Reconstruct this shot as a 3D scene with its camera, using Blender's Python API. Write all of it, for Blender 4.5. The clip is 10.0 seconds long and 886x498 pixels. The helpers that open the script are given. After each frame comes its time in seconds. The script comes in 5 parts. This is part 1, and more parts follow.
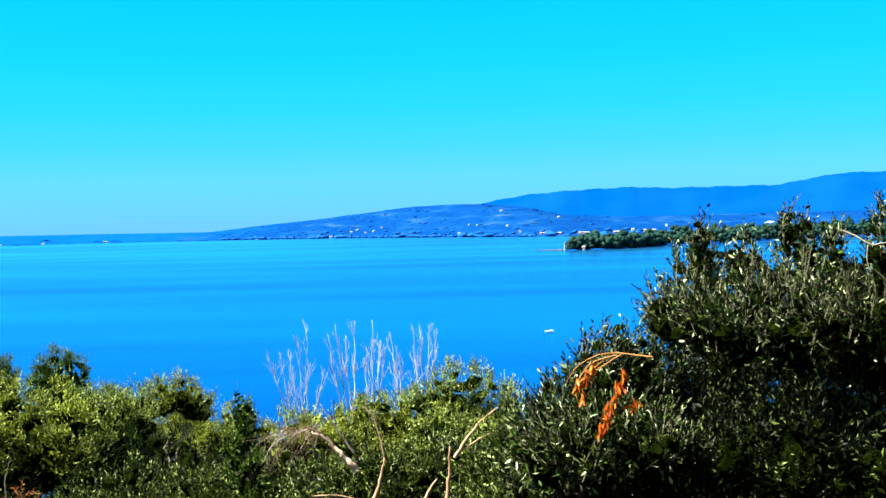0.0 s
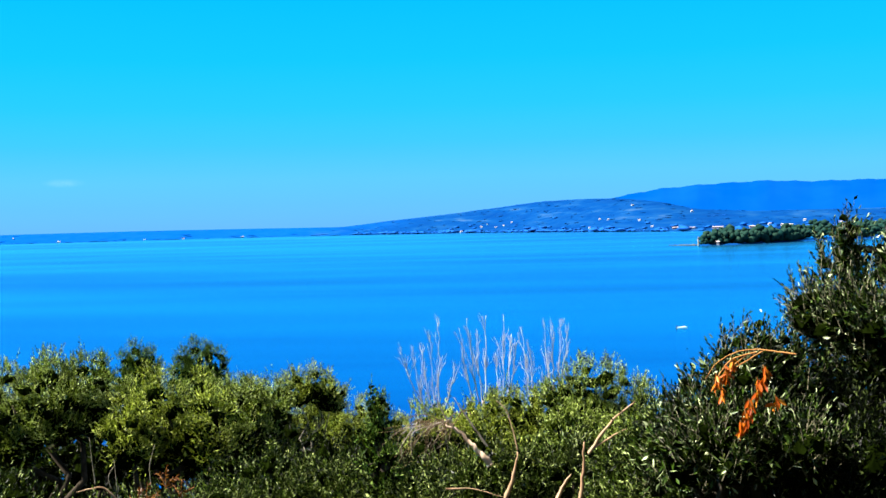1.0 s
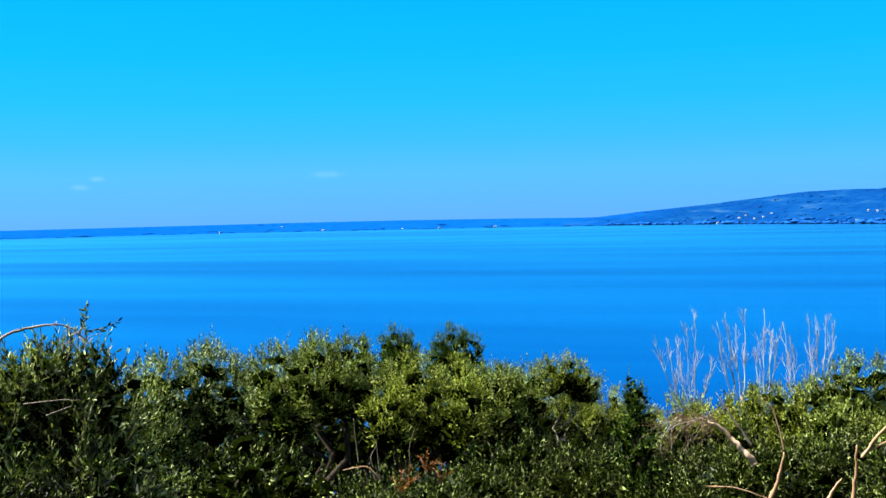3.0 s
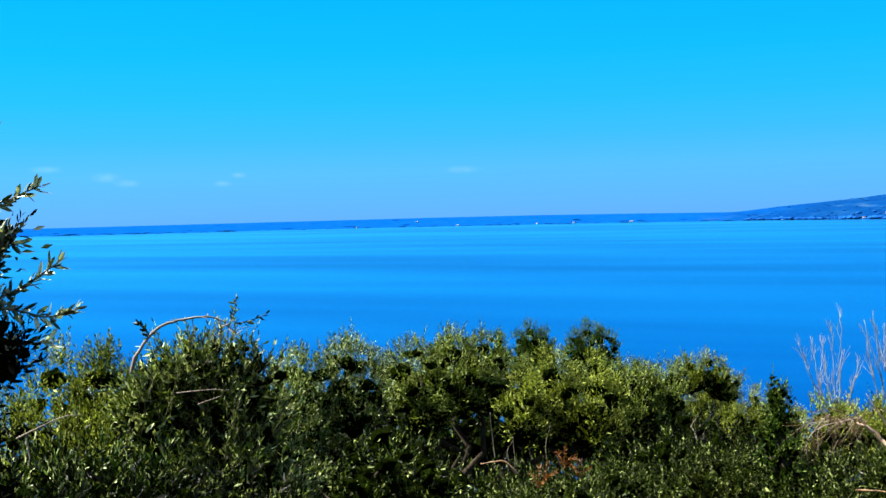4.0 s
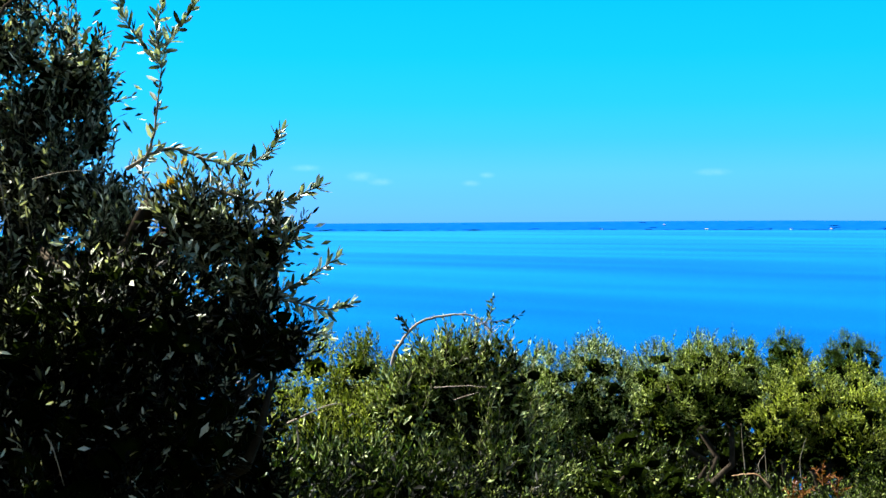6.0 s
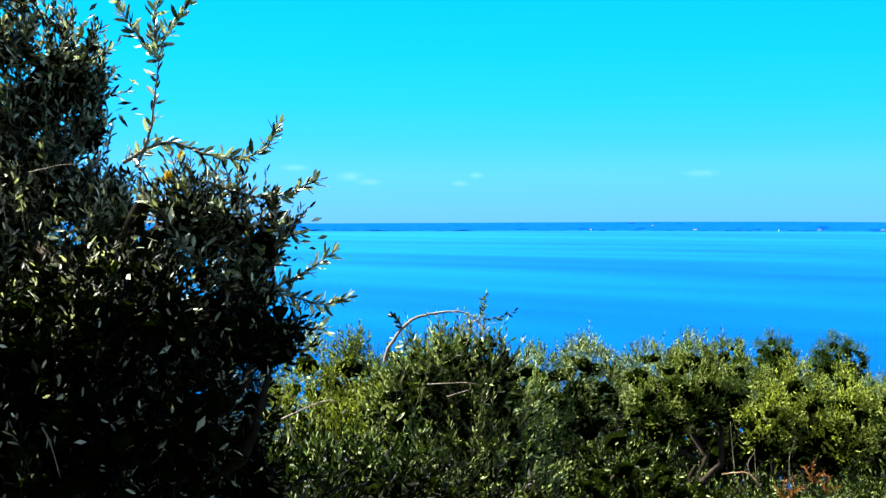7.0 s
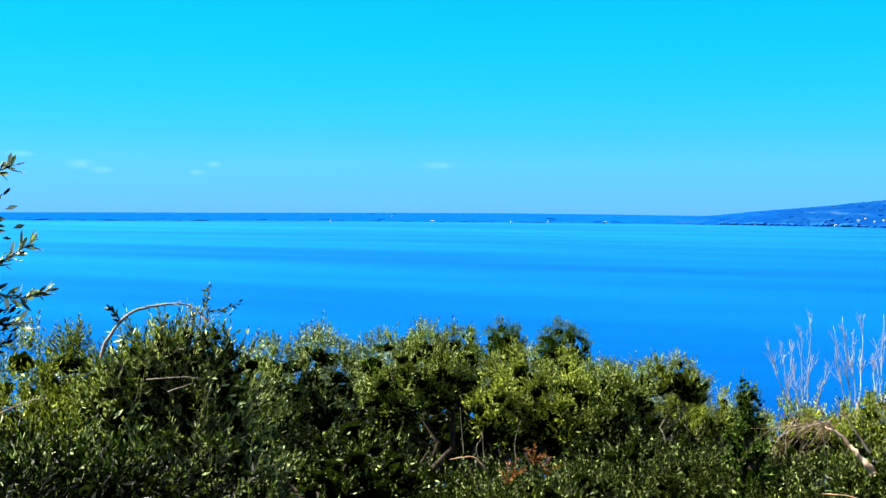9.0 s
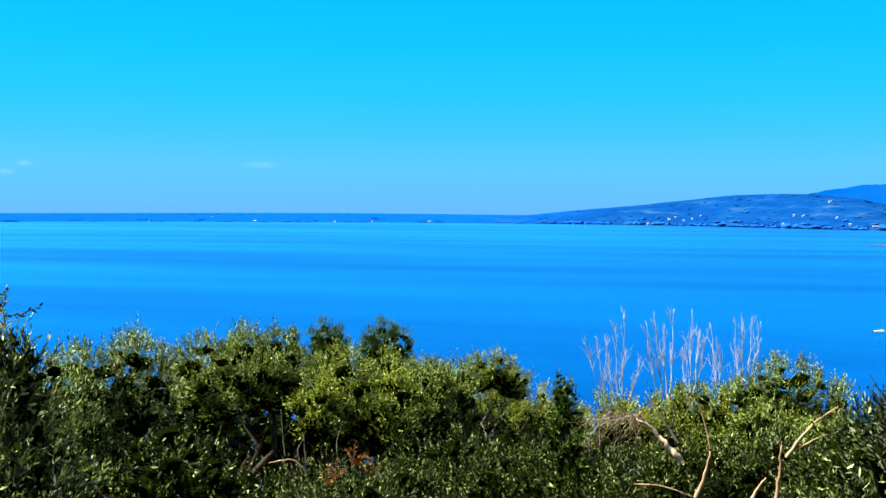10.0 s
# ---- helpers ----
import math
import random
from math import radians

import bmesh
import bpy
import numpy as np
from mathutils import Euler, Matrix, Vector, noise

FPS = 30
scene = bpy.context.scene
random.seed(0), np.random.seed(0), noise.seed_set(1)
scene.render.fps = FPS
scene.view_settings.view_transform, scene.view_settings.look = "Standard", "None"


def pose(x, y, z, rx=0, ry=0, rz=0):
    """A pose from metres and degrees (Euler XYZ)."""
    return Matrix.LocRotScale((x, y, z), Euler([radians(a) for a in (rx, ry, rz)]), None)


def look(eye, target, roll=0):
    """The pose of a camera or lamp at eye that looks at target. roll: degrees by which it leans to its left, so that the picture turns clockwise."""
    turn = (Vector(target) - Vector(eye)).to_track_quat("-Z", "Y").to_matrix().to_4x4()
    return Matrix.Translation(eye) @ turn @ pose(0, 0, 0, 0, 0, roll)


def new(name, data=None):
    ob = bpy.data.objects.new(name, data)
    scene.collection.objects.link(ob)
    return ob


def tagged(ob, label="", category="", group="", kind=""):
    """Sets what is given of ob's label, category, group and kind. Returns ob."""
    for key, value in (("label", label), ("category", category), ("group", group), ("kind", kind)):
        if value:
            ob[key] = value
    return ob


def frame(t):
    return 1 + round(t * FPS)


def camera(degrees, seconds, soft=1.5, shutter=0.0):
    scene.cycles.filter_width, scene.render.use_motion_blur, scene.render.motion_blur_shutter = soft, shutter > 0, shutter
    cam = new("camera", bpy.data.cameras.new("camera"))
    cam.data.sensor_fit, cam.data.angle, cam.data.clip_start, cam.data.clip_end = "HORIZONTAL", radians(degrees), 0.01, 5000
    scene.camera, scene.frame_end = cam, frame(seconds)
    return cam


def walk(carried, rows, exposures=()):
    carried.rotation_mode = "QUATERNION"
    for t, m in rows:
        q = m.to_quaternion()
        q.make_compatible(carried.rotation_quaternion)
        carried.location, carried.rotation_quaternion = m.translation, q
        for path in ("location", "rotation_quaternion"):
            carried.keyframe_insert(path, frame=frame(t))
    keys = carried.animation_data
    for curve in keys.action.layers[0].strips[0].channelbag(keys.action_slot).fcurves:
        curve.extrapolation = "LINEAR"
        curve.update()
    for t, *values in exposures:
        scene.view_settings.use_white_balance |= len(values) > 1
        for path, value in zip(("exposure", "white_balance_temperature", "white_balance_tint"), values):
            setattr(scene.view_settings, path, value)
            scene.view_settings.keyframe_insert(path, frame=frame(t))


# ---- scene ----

# Camera: turns on the spot by a hillside path, 35 m above a lake, with a few centimetres of sway.
cam = camera(41.74, 10.0)
EYE = 35.0
ROWS = [
    (0.0, 0.000, 0.000, 0.000, 1.71, -1.22, 1.47),
    (0.5, -0.010, 0.009, -0.003, 4.92, -1.26, 1.55),
    (1.0, -0.026, 0.018, -0.006, 8.12, -1.31, 1.54),
    (1.5, -0.043, 0.027, -0.010, 11.07, -1.35, 1.54),
    (2.0, -0.056, 0.034, -0.010, 14.22, -1.40, 1.36),
    (2.5, -0.067, 0.034, -0.008, 17.32, -1.45, 1.24),
    (4.0, -0.101, 0.004, -0.004, 27.14, -1.59, 1.30),
    (4.5, -0.109, -0.003, -0.000, 30.45, -1.66, 1.14),
    (5.0, -0.119, -0.008, -0.001, 33.81, -1.55, 1.05),
    (5.5, -0.126, -0.022, 0.004, 36.74, -1.46, 0.52),
    (6.0, -0.139, -0.037, 0.001, 39.18, -1.39, 0.16),
    (7.5, -0.151, -0.056, -0.016, 37.36, -1.38, -0.40),
    (8.0, -0.141, -0.045, -0.013, 33.83, -1.58, -0.58),
    (8.5, -0.127, -0.020, -0.012, 29.92, -1.69, -0.67),
    (9.0, -0.116, 0.014, -0.014, 25.86, -1.81, -0.37),
    (9.5, -0.116, 0.052, -0.018, 21.37, -1.88, -0.23),
    (10.0, -0.105, 0.090, -0.020, 17.20, -1.78, -0.23),
]
EXPOSURES = [(0.0, 3.16), (1.0, 2.89), (2.5, 2.73), (5.0, 2.68), (5.5, 2.84), (7.5, 3.20), (9.0, 2.98), (10.0, 2.84)]
walk(cam, [(t, pose(x, y, EYE + z, 90 + pitch, 0, yaw) @ pose(0, 0, 0, 0, 0, -roll)) for t, x, y, z, yaw, pitch, roll in ROWS], EXPOSURES)

# ---- light ----
SUN_AZ, SUN_EL = 107.0, 55.0          # degrees left of the y axis, and above the horizon
world = bpy.data.worlds.new("sky")
scene.world = world
world.use_nodes = True
wn, wl = world.node_tree.nodes, world.node_tree.links
wn.clear()
sky = wn.new("ShaderNodeTexSky")
sky.sky_type = "NISHITA"
sky.sun_disc = False
sky.sun_elevation = radians(SUN_EL)
sky.sun_rotation = radians(-SUN_AZ)
sky.air_density, sky.dust_density, sky.ozone_density = 1.0, 0.3, 2.0
# the sky keeps its own brightness and takes the deep azure of a clear autumn noon
up = wn.new("ShaderNodeTexCoord")
xyz = wn.new("ShaderNodeSeparateXYZ")
azure = wn.new("ShaderNodeValToRGB")
for stop, (pos, col) in zip([azure.color_ramp.elements[0], azure.color_ramp.elements[1], azure.color_ramp.elements.new(0.04), azure.color_ramp.elements.new(0.07), azure.color_ramp.elements.new(0.10), azure.color_ramp.elements.new(0.14), azure.color_ramp.elements.new(0.22)],
                            ((0.0, (0.100, 0.35, 0.82)), (1.0, (0.0, 0.24, 0.85)), (0.04, (0.080, 0.42, 0.92)), (0.07, (0.038, 0.432, 0.965)), (0.10, (0.016, 0.435, 1.0)), (0.14, (0.005, 0.425, 1.0)), (0.22, (0.0, 0.39, 1.0)))):
    stop.position, stop.color = pos, (*col, 1)
deep = wn.new("ShaderNodeMix")
deep.data_type, deep.blend_type = "RGBA", "COLOR"
deep.inputs[0].default_value = 1.0
wl.new(up.outputs["Generated"], xyz.inputs[0])
wl.new(xyz.outputs[2], azure.inputs[0])
wl.new(azure.outputs[0], deep.inputs[7])
back = wn.new("ShaderNodeBackground")
back.inputs["Strength"].default_value = 0.048
out = wn.new("ShaderNodeOutputWorld")
wl.new(sky.outputs[0], deep.inputs[6])
# a few small faint clouds low over the far shore: bearing, elevation, half width and half height in degrees
puff = wn.new("ShaderNodeTexNoise")
puff.inputs["Scale"].default_value, puff.inputs["Detail"].default_value = 160.0, 4.0
wl.new(up.outputs["Generated"], puff.inputs["Vector"])
total = None
for az, el, wide, tall in ((43.2, 2.19, 0.75, 0.26), (42.25, 1.92, 0.65, 0.2), (45.9, 2.6, 0.8, 0.18), (37.0, 2.24, 0.4, 0.17), (37.8, 1.84, 0.5, 0.17), (26.1, 2.31, 0.9, 0.2)):
    a, e = radians(az), radians(el)
    sub = wn.new("ShaderNodeVectorMath")
    sub.operation = "SUBTRACT"
    sub.inputs[1].default_value = (-math.sin(a) * math.cos(e), math.cos(a) * math.cos(e), math.sin(e))
    mul = wn.new("ShaderNodeVectorMath")
    mul.operation = "MULTIPLY"
    mul.inputs[1].default_value = (1 / radians(wide), 1 / radians(wide), 1 / radians(tall))
    size = wn.new("ShaderNodeVectorMath")
    size.operation = "LENGTH"
    soft = wn.new("ShaderNodeMapRange")
    soft.interpolation_type = "SMOOTHSTEP"
    soft.inputs["From Min"].default_value, soft.inputs["From Max"].default_value = 1.25, 0.0
    wl.new(up.outputs["Generated"], sub.inputs[0])
    wl.new(sub.outputs[0], mul.inputs[0])
    wl.new(mul.outputs[0], size.inputs[0])
    wl.new(size.outputs["Value"], soft.inputs["Value"])
    if total is None:
        total = soft.outputs[0]
    else:
        add = wn.new("ShaderNodeMath")
        add.operation = "ADD"
        wl.new(total, add.inputs[0])
        wl.new(soft.outputs[0], add.inputs[1])
        total = add.outputs[0]
thin = wn.new("ShaderNodeMath")
thin.operation = "MULTIPLY"
wl.new(total, thin.inputs[0])
wl.new(puff.outputs["Fac"], thin.inputs[1])
fade = wn.new("ShaderNodeMath")
fade.operation = "MULTIPLY"
fade.inputs[1].default_value = 0.085
wl.new(thin.outputs[0], fade.inputs[0])
pale = wn.new("ShaderNodeMix")
pale.data_type = "RGBA"
wl.new(fade.outputs[0], pale.inputs[0])
even = wn.new("ShaderNodeMix")          # a thin even haze evens the sky out
even.data_type = "RGBA"
even.inputs[0].default_value = 0.6
haze = wn.new("ShaderNodeMix")
haze.data_type, haze.blend_type = "RGBA", "MULTIPLY"
haze.inputs[0].default_value = 1.0
haze.inputs[7].default_value = (4.3, 4.3, 4.3, 1)
wl.new(azure.outputs[0], haze.inputs[6])
clear = wn.new("ShaderNodeMix")
clear.data_type, clear.blend_type = "RGBA", "MULTIPLY"
clear.inputs[0].default_value = 1.0
clear.inputs[7].default_value = (0.6, 0.6, 0.6, 1)
wl.new(deep.outputs[2], clear.inputs[6])
wl.new(clear.outputs[2], even.inputs[6])
wl.new(haze.outputs[2], even.inputs[7])
wl.new(even.outputs[2], pale.inputs[6])
wl.new(sky.outputs[0], pale.inputs[7])
wl.new(pale.outputs[2], back.inputs["Color"])
wl.new(back.outputs[0], out.inputs["Surface"])

sun_data = bpy.data.lights.new("sun", "SUN")
sun_data.energy, sun_data.angle, sun_data.color = 5.0, radians(0.53), (1.0, 0.95, 0.86)
sun = new("sun", sun_data)
sun.matrix_world = look((0, 0, 0), (math.sin(radians(SUN_AZ)) * math.cos(radians(SUN_EL)), -math.cos(radians(SUN_AZ)) * math.cos(radians(SUN_EL)), -math.sin(radians(SUN_EL))))


# ---- materials ----
def material(name, rough=0.6, spec=0.3):
    m = bpy.data.materials.new(name)
    m.use_nodes = True
    b = m.node_tree.nodes["Principled BSDF"]
    b.inputs["Roughness"].default_value = rough
    b.inputs["Specular IOR Level"].default_value = spec
    return m, m.node_tree.nodes, m.node_tree.links, b


def ramp(nodes, links, source, stops):
    r = nodes.new("ShaderNodeValToRGB")
    e = r.color_ramp.elements
    while len(e) < len(stops):
        e.new(0.5)
    for el, (p, c) in zip(e, stops):
        el.position, el.color = p, (*c, 1)
    links.new(source, r.inputs[0])
    return r.outputs[0]


def noise_at(nodes, links, scale, detail=3.0, space="Object", stretch=None):
    co = nodes.new("ShaderNodeTexCoord")
    src = co.outputs[space]
    if stretch:
        mp = nodes.new("ShaderNodeMapping")
        mp.inputs["Scale"].default_value = stretch[:3]
        if len(stretch) > 3:
            mp.inputs["Rotation"].default_value[2] = stretch[3]
        links.new(src, mp.inputs[0])
        src = mp.outputs[0]
    n = nodes.new("ShaderNodeTexNoise")
    n.inputs["Scale"].default_value, n.inputs["Detail"].default_value = scale, detail
    links.new(src, n.inputs["Vector"])
    return n.outputs["Fac"]


def bump(nodes, links, b, height, strength, distance):
    k = nodes.new("ShaderNodeBump")
    k.inputs["Strength"].default_value, k.inputs["Distance"].default_value = strength, distance
    links.new(height, k.inputs["Height"])
    links.new(k.outputs[0], b.inputs["Normal"])


def mix(nodes, links, fac, a, b, blend="MIX"):
    m = nodes.new("ShaderNodeMix")
    m.data_type, m.blend_type = "RGBA", blend
    for s, v in ((m.inputs[0], fac), (m.inputs[6], a), (m.inputs[7], b)):
        if isinstance(v, (int, float)):
            s.default_value = v
        elif isinstance(v, tuple):
            s.default_value = (*v, 1)
        else:
            links.new(v, s)
    return m.outputs[2]


def leaf_material(name, dark, mid, pale, translucent=0.16, rough=0.45, stops=(0.1, 0.68, 1.0), gloss=0.12):
    """Small leaves: each leaf its own random tone from dark to pale, part of the light passing through; the near-black
    and pale ends also stand in for deep shade and glints.
    """
    m, n, l, b = material(name, rough, gloss)
    g = n.new("ShaderNodeNewGeometry")
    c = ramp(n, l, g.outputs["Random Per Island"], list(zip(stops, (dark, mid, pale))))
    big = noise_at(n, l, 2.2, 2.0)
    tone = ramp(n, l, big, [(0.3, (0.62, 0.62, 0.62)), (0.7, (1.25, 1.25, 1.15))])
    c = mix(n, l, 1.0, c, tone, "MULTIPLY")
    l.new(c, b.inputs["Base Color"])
    t = n.new("ShaderNodeBsdfTranslucent")
    warm = mix(n, l, 1.0, c, (1.25, 1.3, 0.5), "MULTIPLY")
    l.new(warm, t.inputs["Color"])
    s = n.new("ShaderNodeMixShader")
    s.inputs[0].default_value = translucent
    l.new(b.outputs[0], s.inputs[1])
    l.new(t.outputs[0], s.inputs[2])
    l.new(s.outputs[0], n["Material Output"].inputs["Surface"])
    return m


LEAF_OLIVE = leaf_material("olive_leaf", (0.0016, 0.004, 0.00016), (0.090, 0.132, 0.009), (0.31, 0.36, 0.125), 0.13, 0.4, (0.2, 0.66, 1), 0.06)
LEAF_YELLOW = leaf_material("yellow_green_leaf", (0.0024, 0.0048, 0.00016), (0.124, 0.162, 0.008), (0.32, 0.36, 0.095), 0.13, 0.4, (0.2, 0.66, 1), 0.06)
# darker copy of the olive leaf for the nearer rows
LEAF_OLIVE_DARKER = leaf_material("darker_olive_leaf", (0.0015, 0.003, 0.0002), (0.027, 0.047, 0.0032), (0.22, 0.26, 0.095), 0.13, 0.4, (0.36, 0.80, 1), 0.06)
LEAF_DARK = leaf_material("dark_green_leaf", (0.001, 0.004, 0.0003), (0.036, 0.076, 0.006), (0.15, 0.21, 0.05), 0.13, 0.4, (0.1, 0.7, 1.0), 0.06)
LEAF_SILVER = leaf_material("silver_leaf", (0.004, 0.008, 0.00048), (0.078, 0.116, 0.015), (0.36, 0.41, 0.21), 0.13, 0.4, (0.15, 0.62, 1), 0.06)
# olive leaf with deep shade put into its near-black colour
LEAF_DARKENED = leaf_material("shade_darkened_olive_leaf", (0.0004, 0.0008, 0.0001), (0.003, 0.0065, 0.0005), (0.08, 0.11, 0.03), 0.14, 0.4, (0.45, 0.88, 1), 0.06)
# shaded lower half of the near olive: black base, rare pale leaves as painted glints
LEAF_SHADE = leaf_material("shade_black_leaf", (0.0004, 0.0008, 0.0001), (0.004, 0.007, 0.002), (0.55, 0.58, 0.48), 0.13, 0.36, (0.6, 0.90, 1.0), 0.05)
# lit upper half of that same olive, brightness put into the leaf colour
LEAF_NEAR = leaf_material("lit_grey_green_leaf", (0.0008, 0.0016, 0.0003), (0.060, 0.078, 0.044), (0.56, 0.60, 0.50), 0.13, 0.4, (0.22, 0.66, 1.0), 0.06)
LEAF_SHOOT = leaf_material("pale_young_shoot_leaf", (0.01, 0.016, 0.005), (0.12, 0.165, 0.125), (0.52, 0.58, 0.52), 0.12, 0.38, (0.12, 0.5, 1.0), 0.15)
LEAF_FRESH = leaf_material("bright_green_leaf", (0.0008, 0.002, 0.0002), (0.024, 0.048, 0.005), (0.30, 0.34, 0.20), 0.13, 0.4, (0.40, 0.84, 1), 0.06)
LEAF_AUTUMN = leaf_material("yellow_orange_leaf", (0.20, 0.09, 0.002), (0.30, 0.15, 0.004), (0.36, 0.22, 0.006), 0.3)
LEAF_WITHERED = leaf_material("withered_orange_leaf", (0.02604, 0.00744, 0.001116), (0.0744, 0.02232, 0.002976), (0.1116, 0.04836, 0.00744), 0.3)
LEAF_RUST = leaf_material("rust_leaf", (0.14, 0.022, 0.0016), (0.30, 0.062, 0.004), (0.42, 0.15, 0.014), 0.35)


def bark_material(name, dark, pale):
    m, n, l, b = material(name, 0.95, 0.0)
    f = noise_at(n, l, 14.0, 5.0, stretch=(1, 1, 0.25))
    l.new(ramp(n, l, f, [(0.3, dark), (0.7, pale)]), b.inputs["Base Color"])
    bump(n, l, b, f, 0.6, 0.02)
    return m


BARK = bark_material("olive_bark", (0.01042, 0.008334, 0.005952), (0.03571, 0.02976, 0.02232))
BARE_WOOD = bark_material("weathered_bare_wood", (0.08, 0.066, 0.054), (0.19, 0.165, 0.135))
BLEACHED = bark_material("bleached_twigs", (0.14, 0.135, 0.135), (0.27, 0.265, 0.255))
DRY_WOOD = bark_material("cut_dry_wood", (0.10, 0.055, 0.028), (0.24, 0.165, 0.105))
SPLIT_WOOD = bark_material("pale_split_wood", (0.17, 0.11, 0.07), (0.38, 0.29, 0.21))
PALE_WOOD = bark_material("pale_thin_trunk", (0.08571, 0.07499, 0.05357), (0.1607, 0.1446, 0.1125))
TWIG = bark_material("grey_green_twig", (0.0434, 0.0403, 0.0248), (0.1116, 0.1023, 0.0682))
DRY_TWIG = bark_material("brown_dry_twigs", (0.03038, 0.01953, 0.009548), (0.0868, 0.06076, 0.03472))
# colour of the solid lumps that make crown gaps look deeply shaded
INNER_SHADE = bark_material("inner_shade_dark", (0.0005, 0.0010, 0.00012), (0.0035, 0.006, 0.0007))
RUST_WOOD = bark_material("reddish_dry_twig", (0.10714, 0.04352, 0.01339), (0.21427, 0.10714, 0.03683))


def ground_material():
    m, n, l, b = material("hillside_and_far_land", 0.95, 0.0)
    g = n.new("ShaderNodeNewGeometry")
    fine = noise_at(n, l, 3.0, 6.0)
    near = ramp(n, l, fine, [(0.3, (0.00848, 0.00754, 0.0033)), (0.55, (0.01649, 0.01791, 0.00565)), (0.75, (0.0377, 0.03063, 0.01414))])
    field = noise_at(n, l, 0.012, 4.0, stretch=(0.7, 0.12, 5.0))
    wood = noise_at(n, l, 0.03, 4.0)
    # blue distance haze is painted into the far land's base colour
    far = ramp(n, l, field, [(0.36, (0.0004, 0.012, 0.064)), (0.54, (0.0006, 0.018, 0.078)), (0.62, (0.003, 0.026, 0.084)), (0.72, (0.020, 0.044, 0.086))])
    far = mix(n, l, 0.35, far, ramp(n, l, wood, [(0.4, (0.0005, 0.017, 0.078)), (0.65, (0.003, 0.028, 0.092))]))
    # the low land in the west has still more haze painted into its colour
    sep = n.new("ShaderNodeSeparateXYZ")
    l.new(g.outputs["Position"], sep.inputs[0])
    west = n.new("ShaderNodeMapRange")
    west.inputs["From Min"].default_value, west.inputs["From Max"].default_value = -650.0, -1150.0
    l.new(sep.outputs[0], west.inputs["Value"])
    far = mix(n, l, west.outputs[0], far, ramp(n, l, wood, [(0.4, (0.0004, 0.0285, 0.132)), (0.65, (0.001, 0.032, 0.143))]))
    ln = n.new("ShaderNodeVectorMath")
    ln.operation = "LENGTH"
    l.new(g.outputs["Position"], ln.inputs[0])
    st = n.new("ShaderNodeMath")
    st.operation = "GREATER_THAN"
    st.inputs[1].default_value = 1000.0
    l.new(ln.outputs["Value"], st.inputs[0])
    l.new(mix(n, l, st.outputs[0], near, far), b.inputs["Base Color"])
    bump(n, l, b, fine, 0.5, 0.15)
    return m


def plain(name, dark, pale, scale=1.0, rough=0.9, relief=0.0, spec=0.0):
    m, n, l, b = material(name, rough, spec)
    f = noise_at(n, l, scale, 5.0)
    l.new(ramp(n, l, f, [(0.35, dark), (0.65, pale)]), b.inputs["Base Color"])
    if relief:
        bump(n, l, b, f, 0.4, relief)
    return m


def island_material(name, dark, pale):
    m, n, l, b = material(name, 0.95, 0.0)
    g = n.new("ShaderNodeNewGeometry")
    l.new(ramp(n, l, g.outputs["Random Per Island"], [(0.0, dark), (1.0, pale)]), b.inputs["Base Color"])
    return m


GROUND = ground_material()
# ridge and far woods carry the blue of haze in their base colours
RIDGE = plain("haze_blue_ridge", (0, 0.02083, 0.10416), (0.0005, 0.0248, 0.11656), 0.004)
FAR_WOOD = island_material("haze_blue_far_woodland", (0.003, 0.038, 0.17), (0.006, 0.048, 0.19))
HAZY_WOOD = island_material("haze_blue_shore_woodland", (0.001, 0.034, 0.155), (0.002, 0.040, 0.172))
CAPE_WOOD = island_material("cape_woodland", (0.003, 0.013, 0.012), (0.010, 0.024, 0.017))
WALL_WHITE = plain("white_render", (0.26, 0.29, 0.33), (0.34, 0.37, 0.40), 0.5)
TOWER = plain("off_white_render", (0.10, 0.10, 0.095), (0.14, 0.14, 0.13), 0.5)
# distance haze is mixed into the ochre and tile colours
WALL_OCHRE = plain("hazed_ochre_render", (0.0992, 0.0992, 0.124), (0.1438, 0.1339, 0.1538), 0.5)
ROOF_TILE = plain("hazed_terracotta_roof", (0.15, 0.135, 0.15), (0.19, 0.16, 0.165), 0.8)
DARK_GLASS = plain("dark_window_glass", (0.01488, 0.0248, 0.03968), (0.0248, 0.03968, 0.05952), 0.5, 0.15, 0, 0.5)
BOAT_WHITE = plain("white_boat_paint", (0.55, 0.55, 0.55), (0.62, 0.62, 0.62), 1.0, 0.35, 0, 0.5)
BOAT_INSIDE = plain("boat_interior", (0.0992, 0.07936, 0.05952), (0.16864, 0.13888, 0.0992), 2.0)
STONE = plain("shore_stone", (0.0186, 0.0248, 0.031), (0.0372, 0.0434, 0.0496), 0.3)


